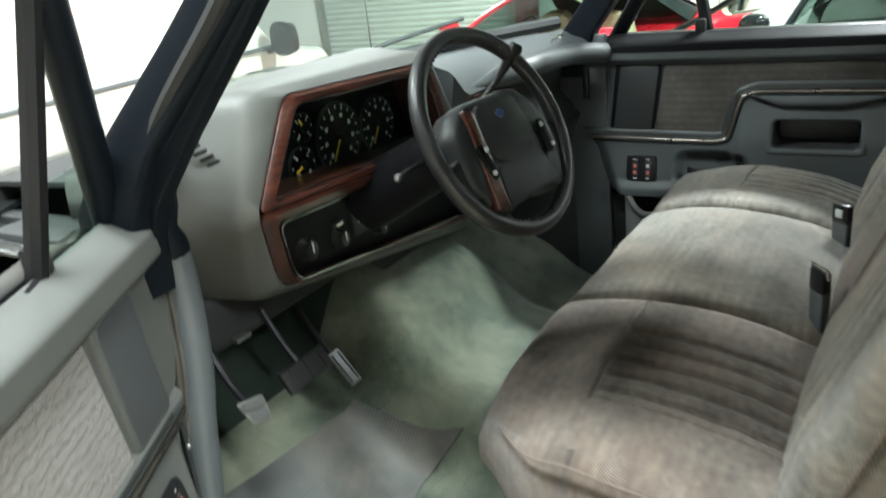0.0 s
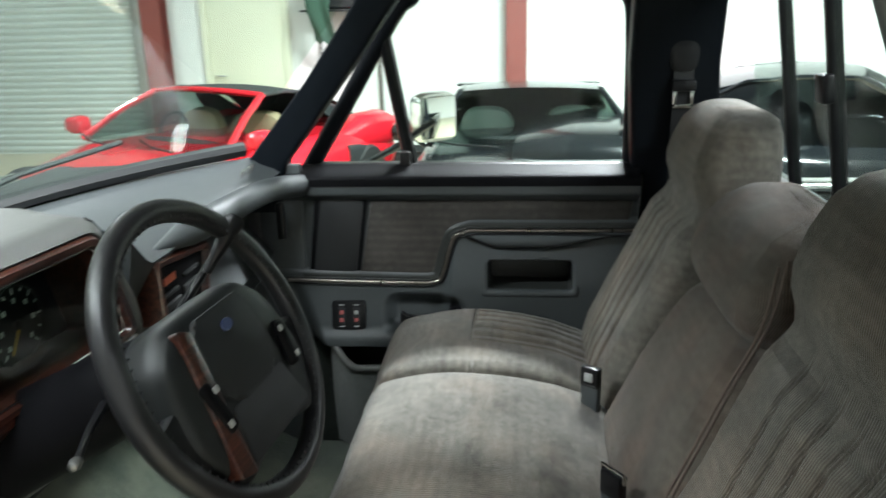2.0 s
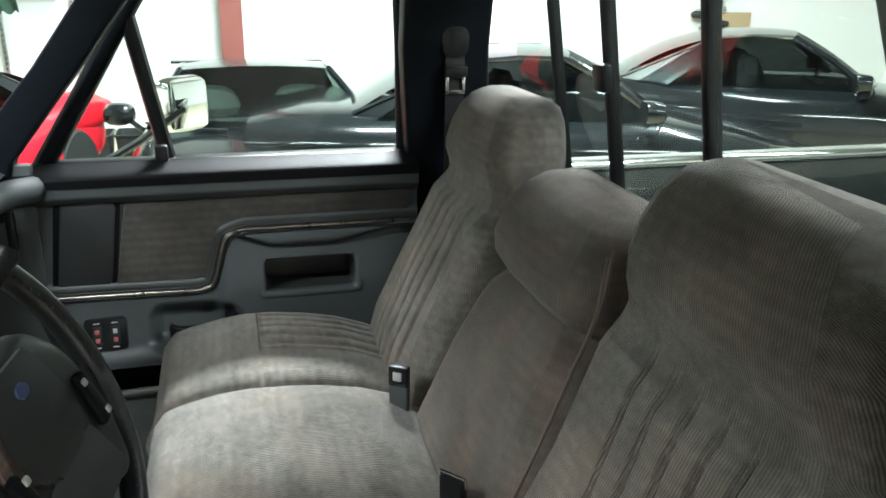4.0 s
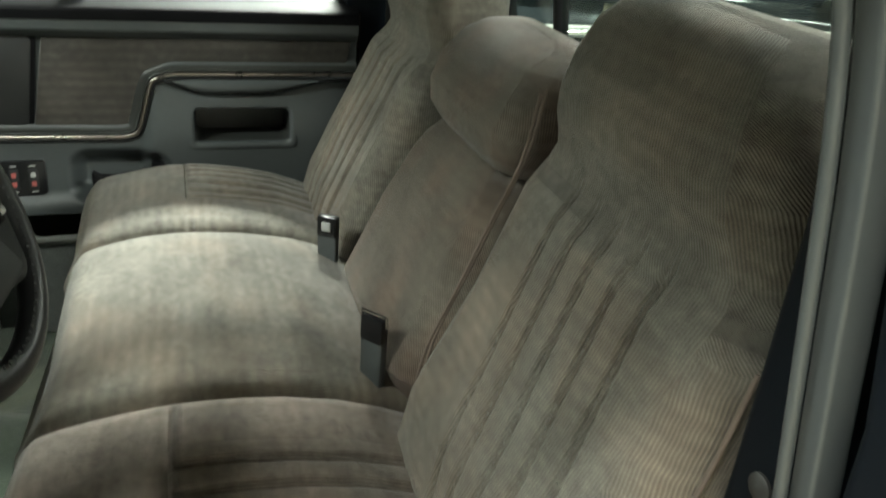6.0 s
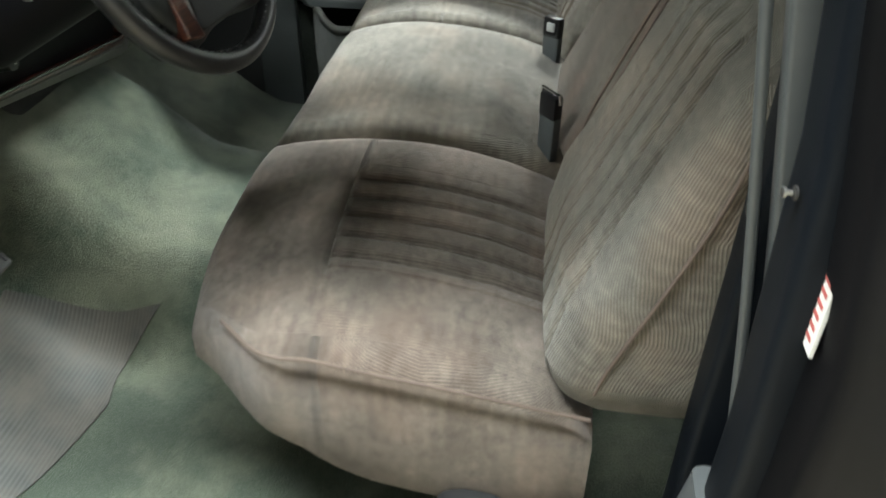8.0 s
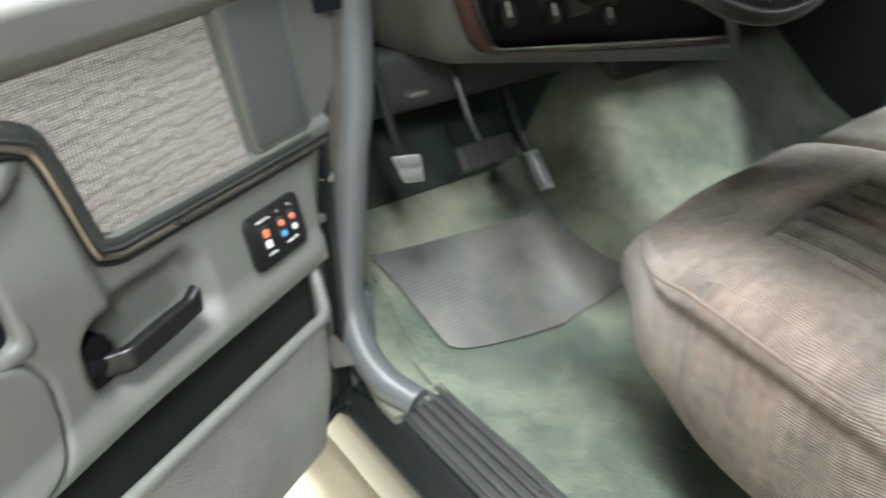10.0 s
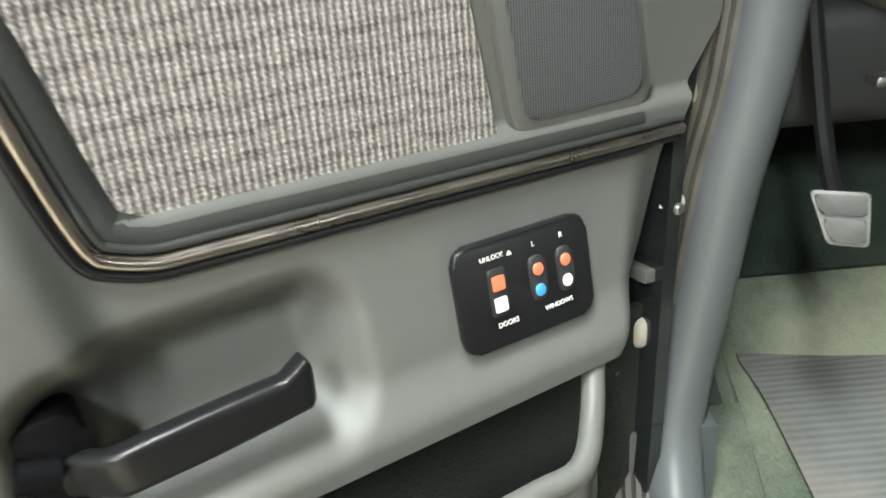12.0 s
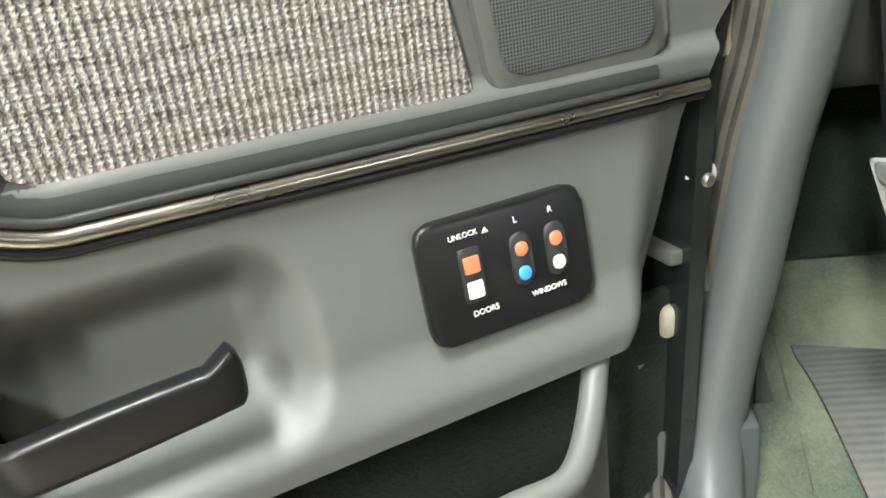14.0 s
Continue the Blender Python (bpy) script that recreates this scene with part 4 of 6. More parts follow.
part("latch", box(0.306, RW + 0.02, 1.65, 0.045, 0.025, 0.055, 0.006), M_BLACK, rw)
for x0, x1 in ((0.585, 0.84), (0.32, 0.565), (-0.025, 0.293), (-0.435, -0.055), (-0.84, -0.465)):
    g = part("pane", box(lerp(x0, x1, 0.5), RW, 1.645, x1 - x0, 0.005, 0.49), M_GLASS, rw)
    g.visible_shadow = False

# windscreen
wsn = thing("window_2", "curved windscreen glass over the dashboard", "window", "", "structure")
def screen(u, v):
    x = lerp(-0.80, 0.80, u)
    bow = 1 - (x / 0.8) ** 2
    return (x * lerp(1.0, 0.93, v), lerp(1.16 + 0.34 * bow, 0.76 + 0.10 * bow, v), lerp(1.44 - 0.01 * bow, 1.92, v))
g = part("pane", thick(grid(screen, 24, 10), 0.005), M_GLASS, wsn)
g.visible_shadow = False
part("rubber_seal", tube([tuple(Vector(screen(k / 24, 0.02)) + Vector((0, -0.012, 0.004))) for k in range(25)], 0.020, 8), M_BLACK_M, wsn)


# ---- truck body outside: bonnet, bed ----
def bonnet(u, v):
    x = lerp(-0.86, 0.86, u)
    y = lerp(1.62, 2.75, v)
    return (x, y, 1.40 - 0.10 * v * v - 0.05 * (x / 0.86) ** 4 - 0.16 * step(0.86, 1.0, v))
hood = thing("truck_bonnet", "black glossy pickup bonnet beyond the windscreen", "bonnet", "", "structure")
part("panel", thick(grid(bonnet, 24, 16), 0.01), M_TRUCK, hood)
part("cowl", thick(grid(lambda u, v: (lerp(-0.8, 0.8, u), lerp(1.15 + 0.34 * (1 - (2 * u - 1) ** 2), 1.66, v), 1.425 - 0.02 * v), 20, 4), 0.01), M_BLACK_M, hood)
for x in (-0.55, 0.15):
    part("wiper", tube([(x, 1.56, 1.44), (x + 0.25, 1.52, 1.47), (x + 0.5, 1.40, 1.50)], 0.007, 6), M_BLACK_M, hood)
part("aerial", tube([(0.62, 1.75, 1.38), (0.60, 1.74, 2.2)], 0.003, 6), M_CHROME, hood)
bed = thing("truck_bed", "black pickup bed with bright rail caps", "truck bed", "", "structure")
for s in (-1, 1):
    part("side_panel", box(s * 0.93, -1.45, 1.0, 0.10, 2.3, 0.64, 0.02), M_TRUCK, bed)
    part("rail_cap", box(s * 0.92, -1.45, 1.325, 0.10, 2.3, 0.02, 0.008), M_CHROME, bed)
part("bed_floor", box(0, -1.45, 0.82, 1.8, 2.3, 0.04), M_BLACK_M, bed)
part("tailgate", box(0, -2.6, 1.0, 1.8, 0.06, 0.64, 0.02), M_TRUCK, bed)

# ---- bench seat ----
seat = thing("bench_seat", "worn grey-brown corduroy bench seat with pleated inserts", "bench seat")


def outline(w0, w1, h0, h1, r, nt, nb=6, seg=5):
    """Ring in (a, b): a from w0 to w1, b from h0 to h1, many points on the b=h1 side, corner radius r."""
    pts = []
    for k in range(nt + 1):
        pts.append((lerp(w0 + r, w1 - r, k / nt), h1))
    for cx, cy, a0 in ((w1 - r, h1 - r, 90), (w1 - r, h0 + r, 0), (w0 + r, h0 + r, -90), (w0 + r, h1 - r, -180)):
        for k in range(1, seg + 1):
            a = radians(a0 - 90 * k / seg)
            pts.append((cx + r * math.cos(a), cy + r * math.sin(a)))
    return pts[:-1]


def groove(x, c, w=0.006):
    return math.exp(-((x - c) / w) ** 2)


TOPZ = ([-0.70, -0.50, -0.30, -0.18, 0.1, 0.36, 0.6, 0.78], [0.965, 0.975, 0.990, 1.012, 1.03, 1.022, 1.025, 1.005])
# front profile: (y, top offset, bottom z)
CUSH = [(0.17, -0.09, 0.72), (0.20, -0.055, 0.70), (0.25, -0.030, 0.69), (0.32, -0.005, 0.695), (0.40, 0.012, 0.705), (0.47, 0.020, 0.72), (0.52, 0.022, 0.74), (0.545, 0.022, 0.755), (0.57, 0.020, 0.775), (0.60, 0.017, 0.79), (0.64, 0.010, 0.808), (0.68, 0.001, 0.825), (0.71, -0.009, 0.838), (0.73, -0.018, 0.846), (0.745, -0.030, 0.854), (0.754, -0.044, 0.862)]


def cushion(name, x0, x1, pleats, nt, label, ins):
    secs = []
    ys = []
    for (ya, oa, ba), (yb, ob, bb) in zip(CUSH, CUSH[1:]):
        n = 3 if yb < 0.7 else 2
        for k in range(n):
            ys.append((lerp(ya, yb, k / n), lerp(oa, ob, k / n), lerp(ba, bb, k / n)))
    ys.append(CUSH[-1])
    if pleats:
        # extra loops for the stitched cross seam
        base = list(zip(*CUSH))
        ys += [(ins + d, table(base[0], base[1], ins + d), table(base[0], base[2], ins + d)) for d in (-0.011, -0.007, -0.0035, 0.0015, 0.005, 0.009)]
        ys.sort()
    for y, o, b in ys:
        ring = []
        xa = x0 + (0.085 * step(0.58, 0.77, y) ** 1.6 if x0 < -0.6 else 0.0)
        for a, z in outline(xa, x1, b, 1.0, min(0.035, 0.45 * (1.0 - b)), nt):
            top = table(*TOPZ, a) + o
            edge = 0.010 * step(0.10, 0.0, min(a - x0, x1 - a))
            zz = lerp(b, max(top - edge, b + 0.02), (z - b) / (1.0 - b))
            if z > 0.9:
                if z > 0.999:
                    g = 0.0
                    if y < ins:
                        for c in pleats:
                            g += groove(a, c - 0.005, 0.0028) + 0.7 * groove(a, c + 0.005, 0.0028)
                        zz -= 0.011 * min(1, g) * step(ins, ins - 0.015, y)
                        if pleats and min(pleats) - 0.03 < a < max(pleats) + 0.03:
                            zz += 0.004 * abs(math.sin(math.pi * (a - pleats[0]) / (pleats[1] - pleats[0])))
                    if ins > 0 and pleats:
                        zz -= 0.007 * groove(y, ins, 0.004) * step(min(pleats) - 0.05, min(pleats) - 0.02, a)
            zz += 0.004 * noise.noise((a * 7, y * 7, 3)) if z > 0.9 else 0.0
            bulge = (0.012 + 0.006 * noise.noise((y * 6 + z * 5, z * 16 - y * 7, 2))) * math.sin(math.pi * min(1, max(0, (z - b) / (1.0 - b)))) if (a <= xa + 1e-4 or a >= x1 - 1e-4) else 0
            yy = y + step(0.45, 0.74, y) * (0.035 * step(0.0, -0.32, a) - 0.055 * step(-0.40, -0.66, a) ** 1.5)
            if y > 0.68:
                yy -= 0.02 * (step(-0.66, -0.45, a) if x0 < -0.6 else 1.0) * step(0.70, 0.752, y) * abs(2 * (z - b) / (1.0 - b) - 1) ** 2
            ring.append((a + (bulge if a > (x0 + x1) / 2 else -bulge) * (step(0.70, 0.60, y) if name == "driver_cushion" else 0), yy, zz))
        secs.append(ring)
    # rounded nose
    cx, cz = (min(p[0] for p in ring) + max(p[0] for p in ring)) / 2, (min(p[2] for p in ring) + max(p[2] for p in ring)) / 2
    for fx, fz, dy in ((0.985, 0.86, 0.003), (0.95, 0.60, 0.005), (0.90, 0.30, 0.006)) if x0 > -0.6 else ((0.97, 0.90, -0.001), (0.90, 0.6, -0.002), (0.8, 0.3, -0.003)):
        secs.append([(cx + (x - cx) * fx, y + dy, cz + (z - cz) * fz) for x, y, z in ring])
    return sewn(part(name, rings(secs), M_SEAT_WORN if x0 < -0.6 else M_SEAT, seat, label, 60), secs)


DP = [-0.315, -0.363, -0.411, -0.459, -0.505]
PP = [0.52, 0.565, 0.61, 0.655, 0.70]
cushion("driver_cushion", -0.70, -0.175, DP, 260, "worn driver's cushion with front-to-back pleats", 0.553)
cushion("middle_cushion", -0.175, 0.362, [], 40, "plain ribbed middle cushion", 0)
cushion("passenger_cushion", 0.362, 0.775, PP, 170, "pleated passenger cushion", 0.515)


# backrests: rings stacked in height; front faces +y
def back(name, x0, x1, rows, pleats, ptop, nt, label, mat=M_SEAT, tilt=0.0):
    """rows: (z, y front, y back, inset left, inset right)."""
    secs = []
    zs = []
    for r0, r1 in zip(rows, rows[1:]):
        n = max(1, int((r1[0] - r0[0]) / 0.012))
        for k in range(n):
            zs.append(tuple(lerp(a, b, k / n) for a, b in zip(r0, r1)))
    zs.append(rows[-1])
    for z, yf, yb, il, ir in zs:
        ring = []
        r = min(0.055, 0.45 * (yf - yb))
        for a, q in outline(x0 + il, x1 - ir, yb, yf, r, nt):
            y = q
            if q > yf - 1e-4:
                crown = 0.012 * (1 - ((a - (x0 + x1) / 2) / ((x1 - x0) / 2)) ** 2)
                y += crown
                if pleats and z < ptop:
                    aa = a + tilt * (1.39 - z)
                    g = sum(groove(aa, c - 0.0045, 0.0024) + 0.8 * groove(aa, c + 0.0045, 0.0024) for c in pleats)
                    y -= 0.011 * min(1, g) * step(ptop, ptop - 0.012, z)
                    if min(pleats) < aa < max(pleats):
                        y += 0.002 * abs(math.sin(math.pi * (aa - pleats[0]) / (pleats[1] - pleats[0]))) * step(ptop, ptop - 0.03, z)
                y += 0.003 * noise.noise((a * 8, z * 8, 1))
            ring.append((a, y, z))
        secs.append(ring)
    return sewn(part(name, rings(secs), mat, seat, label, 60), secs)


BR = [(0.885, 0.13, 0.06, 0.10, 0.09), (0.890, 0.17, 0.035, 0.06, 0.06), (0.905, 0.205, 0.018, 0.03, 0.035), (0.935, 0.230, 0.008, 0.01, 0.015), (0.97, 0.236, 0.0, 0.0, 0.0), (1.05, 0.215, -0.02, 0.0, 0.0), (1.20, 0.145, -0.05, 0.0, 0.0), (1.345, 0.076, -0.088, 0.0, 0.0), (1.380, 0.044, -0.093, 0.004, 0.004), (1.402, 0.033, -0.098, 0.010, 0.010), (1.425, 0.036, -0.104, 0.015, 0.014), (1.455, 0.045, -0.11, 0.024, 0.020), (1.485, 0.046, -0.116, 0.032, 0.025), (1.53, 0.034, -0.12, 0.045, 0.03), (1.575, 0.014, -0.12, 0.06, 0.04), (1.60, -0.008, -0.115, 0.08, 0.06), (1.612, -0.03, -0.10, 0.11, 0.09)]
back("driver_backrest", -0.705, -0.13, [(z, a, b, l + 0.015 * step(1.3, 1.45, z), r + table([0.9, 1.05, 1.20, 1.30, 1.40, 1.5], [0.082, 0.076, 0.082, 0.074, 0.045, 0.036], z)) for z, a, b, l, r in BR], [-0.338, -0.391, -0.444, -0.497, -0.551], 1.378, 300, "driver's backrest with five pleats and built-in headrest", M_SEAT, 0.2)
back("passenger_backrest", 0.27, 0.74, [(z - 0.022 * step(1.3, 1.6, z), a, b, max(l, 0.02), r) for z, a, b, l, r in BR], [0.40, 0.45, 0.50, 0.55, 0.60], 1.365, 200, "pleated passenger backrest with built-in headrest")
back("armrest", -0.20, 0.265, [(0.92, 0.19, 0.03, 0.02, 0.02), (1.0, 0.225, 0.0, 0, 0), (1.15, 0.155, -0.03, 0.012, 0), (1.24, 0.104, -0.05, 0.024, 0.002), (1.275, 0.084, -0.05, 0.036, 0.014), (1.30, 0.064, -0.045, 0.056, 0.036), (1.318, 0.040, -0.035, 0.09, 0.075), (1.328, 0.012, -0.02, 0.13, 0.125)], [], 0, 40, "folded-up middle armrest with stained velour", M_SEAT_PLAIN)
back("middle_pad", -0.165, 0.265, [(1.305, 0.025, -0.08, 0.02, 0.02), (1.318, 0.060, -0.085, 0.005, 0.005), (1.34, 0.074, -0.09, 0, 0), (1.38, 0.076, -0.10, 0, 0), (1.43, 0.056, -0.11, 0.0, 0.0), (1.468, 0.026, -0.11, 0.015, 0.015), (1.486, -0.006, -0.10, 0.035, 0.035), (1.494, -0.03, -0.09, 0.07, 0.07), (1.497, -0.045, -0.075, 0.12, 0.12)], [], 0, 40, "rounded middle shoulder pad with stained velour", M_SEAT_PLAIN)
part("piping", tube([(-0.7085 + 0.085 * step(0.58, 0.77, y) ** 1.6, y - step(0.45, 0.74, y) * 0.045, table([0.18, 0.42, 0.55, 0.70], [0.922, 0.960, 0.980, 0.975], y)) for y in [0.18 + 0.02 * k for k in range(28)]], 0.0028, 8), M_PIPING, seat, "piped seam along the cushion edge")
part("piping", tube(smooth_path([(-0.706, 0.060, 1.36), (-0.7065, 0.085, 1.245), (-0.7065, 0.122, 1.135), (-0.705, 0.165, 1.02), (-0.700, 0.180, 0.96)], 5), 0.0026, 8), M_PIPING, seat, "piped seam on the side of the driver's backrest")
part("seat_riser", box(0.04, 0.32, 0.64, 1.24, 0.34, 0.12, 0.01), M_BLACK_M, seat)
part("track_cover", prism(rounded([(0.375, 0.655), (0.375, 0.735), (0.345, 0.752), (0.285, 0.745), (0.255, 0.712), (0.12, 0.735), (0.03, 0.80), (0.01, 0.77), (0.12, 0.69), (0.26, 0.655)], 0.012, 3), "x", -0.755, -0.70, 0.006), M_BLACK_M, seat, "dark grey plastic seat track cover")
part("cover_groove", box(-0.7565, 0.315, 0.700, 0.002, 0.10, 0.004), M_TRIM, seat)


def buckle(x, y, z, lean, label, red):
    b = thing("seat_belt_buckle", label, "buckle", "seat belt buckles", "", (x, y, z), lean)
    part("strap", prism(rounded([(-0.019, -0.15), (0.019, -0.15), (0.021, -0.015), (-0.021, -0.015)], 0.008, 3), "y", -0.010, 0.008, 0.004), M_VINYL_D, b, "grey plastic sleeve")
    part("housing", box(0, 0, 0.0, 0.042, 0.020, 0.044, 0.004), M_BLACK, b)
    if red:
        part("button", box(0, 0.011, 0.002, 0.020, 0.006, 0.020, 0.003), M_DIM, b, "silver push button")
        part("bezel", tube([(-0.017, 0.0105, -0.016), (0.017, 0.0105, -0.016), (0.017, 0.0105, 0.018), (-0.017, 0.0105, 0.018)], 0.0022, 6, True), M_BLACK_M, b)
    else:
        part("tip", tube([(-0.023, 0, 0.010), (-0.023, 0.002, 0.027), (0.023, 0.002, 0.027), (0.023, 0, 0.010)], 0.0034, 8), M_CHROME, b, "chrome slot edge")
    return b


buckle(0.268, 0.252, 1.064, 55, "black seat belt buckle with a silver push button", True)
buckle(-0.131, 0.252, 1.072, 40, "black seat belt buckle with a chrome slot edge", False)


# passenger shoulder belt on the rear pillar
belt = thing("seat_belt", "black passenger shoulder belt with a chrome tongue on the pillar", "seat belt", "", "", (0.80, 0.0, 1.66))
part("guide_cover", loft_body([(-0.028, 0.020, 0.0, 0.045), (-0.022, 0.034, -0.02, 0.075), (0.0, 0.038, -0.025, 0.085), (0.03, 0.038, -0.025, 0.085)], 20, 3), M_BLACK, belt, "rounded black belt guide")
part("webbing", prism(rounded([(-0.024, -0.68), (0.024, -0.68), (0.024, -0.01), (-0.024, -0.01)], 0.004, 2), "x", -0.020, -0.017), M_BLACK_M, belt)
part("tongue_grip", box(-0.026, 0, -0.052, 0.018, 0.058, 0.028, 0.005), M_BLACK, belt)
part("tongue", merged(box(-0.026, -0.021, -0.084, 0.003, 0.008, 0.042, 0.001), box(-0.026, 0.021, -0.084, 0.003, 0.008, 0.042, 0.001), box(-0.026, 0, -0.102, 0.003, 0.05, 0.010, 0.001)), M_CHROME, belt, "chrome belt tongue")

for off in (0.0, 0.026):
    part("piping", tube(smooth_path([(-0.225 + off, 0.2125 - off * 0.8, 1.0), (-0.226 + off, 0.197 - off * 0.8, 1.09), (-0.230 + off, 0.160 - off * 0.8, 1.19), (-0.220 + off, 0.115 - off * 0.8, 1.29), (-0.197 + off, 0.069 - off * 0.8, 1.37), (-0.187 + off, 0.050 - off * 0.8, 1.46)], 6), 0.0026, 8), M_PIPING, seat, "piped seam along the backrest edge")


# ---- doors: local x runs from hinge to latch, local y inwards, z up ----
# the passenger's mouldings are set a little nearer to the hinge than the driver's, to fit the camera's view
SHIFT = {True: 0.0, False: 0.052}


def strip_z(u, full):
    """Height of the bright strip: low run, steep S-bend, high run."""
    if full:
        return 1.070 + 0.032 * max(0.0, min(u, 0.55) - 0.07) + (0.7 * step(0.547, 0.595, u) + 0.3 * step(0.509, 0.644, u)) * 0.174
    return 1.089 - 0.017 * max(0.0, min(u, 0.5)) + (0.7 * step(0.500, 0.549, u) + 0.3 * step(0.462, 0.600, u)) * 0.152


def pad_seam(u, full):
    """Lower edge of the armrest roll."""
    a = u + SHIFT[full]
    return 1.222 - 0.036 * step(0.60, 0.72, a) + 0.034 * step(0.84, 1.04, a)


def round_box(u, z, cu, cz, hu, hz, r):
    """Signed distance to a rounded rectangle."""
    qx, qz = abs(u - cu) - hu + r, abs(z - cz) - hz + r
    return math.hypot(max(qx, 0), max(qz, 0)) + min(max(qx, qz), 0) - r


def mouth_z(u):
    """Upper edge of the map pocket mouth."""
    return 0.908 - 0.030 * step(0.45, 1.0, u)


def hinge_edge(z):
    """The hinge edge of the panel leans: further forward at the top."""
    return table([0.66, 0.885, 0.917, 0.97, 1.046, 1.068, 1.107, 1.15, 1.39], [0.165, 0.155, 0.136, 0.115, 0.090, 0.078, 0.055, 0.02, -0.02], z)


def panel_w(u, z, full):
    """Relief of the door's inner panel."""
    d = z - strip_z(u, full)
    if d > 0:
        w = 0.003 + 0.012 * step(0.034, 0.022, d)
        w += 0.024 * step(1.305, 1.335, z)
        return w - 0.075 * step(1.368, 1.40, z) ** 1.7
    a = u + SHIFT[full]
    w = 0.017 + 0.028 * step(0.0, 0.16, -d)
    if a > 0.60:
        # armrest roll under the strip
        zs, zt = pad_seam(u, full), strip_z(u, full) - 0.006
        q = (z - zs) / max(0.004, zt - zs)
        if 0 < q < 1:
            w += 0.020 * math.sqrt(1 - (2 * q - 1) ** 2) * step(0.600, 0.645, a)
        w -= 0.006 * groove(z, zs, 0.004) * step(0.61, 0.64, a)
        # cubby
        w = lerp(w, -0.066, step(0.003, -0.006, round_box(a, z, 0.800, 1.110, 0.116, 0.042, 0.016)))
        if full:
            fd = round_box(u, z, 0.92, 0.985, 0.245, 0.078, 0.06)
            w += 0.006 * step(0.004, -0.004, fd) - 0.005 * groove(fd, 0.006, 0.004)
    # scooped grip recess
    sd = round_box(a, z, 0.512, 0.990, 0.116, 0.062, 0.045)
    w -= 0.042 * step(0.006, -0.042, sd)
    # rolled lower edge above the pocket
    w += 0.016 * step(0.055, 0.012, z - mouth_z(u))
    return 0.004 + (w - 0.004) * step(-0.010, 0.05, u - hinge_edge(z))


def panel_point(a, b, full):
    """Point of the inner panel: a from hinge to latch, b from the pocket mouth to the top."""
    u = lerp(0.03, 1.03, a)
    roll = [(-0.085, 0.012), (-0.05, 0.002), (-0.018, -0.004), (-0.005, -0.003)]
    n = 140
    k = round(b * n)
    zm = mouth_z(u)
    z = zm if k < 4 else lerp(zm, 1.398, (k - 4) / (n - 4))
    e = hinge_edge(z)
    u = lerp(e, 1.03, a)
    w = panel_w(u, z, full)
    if k < 4:
        w, z = w + roll[k][0], z + roll[k][1]
    return (u, w, z)


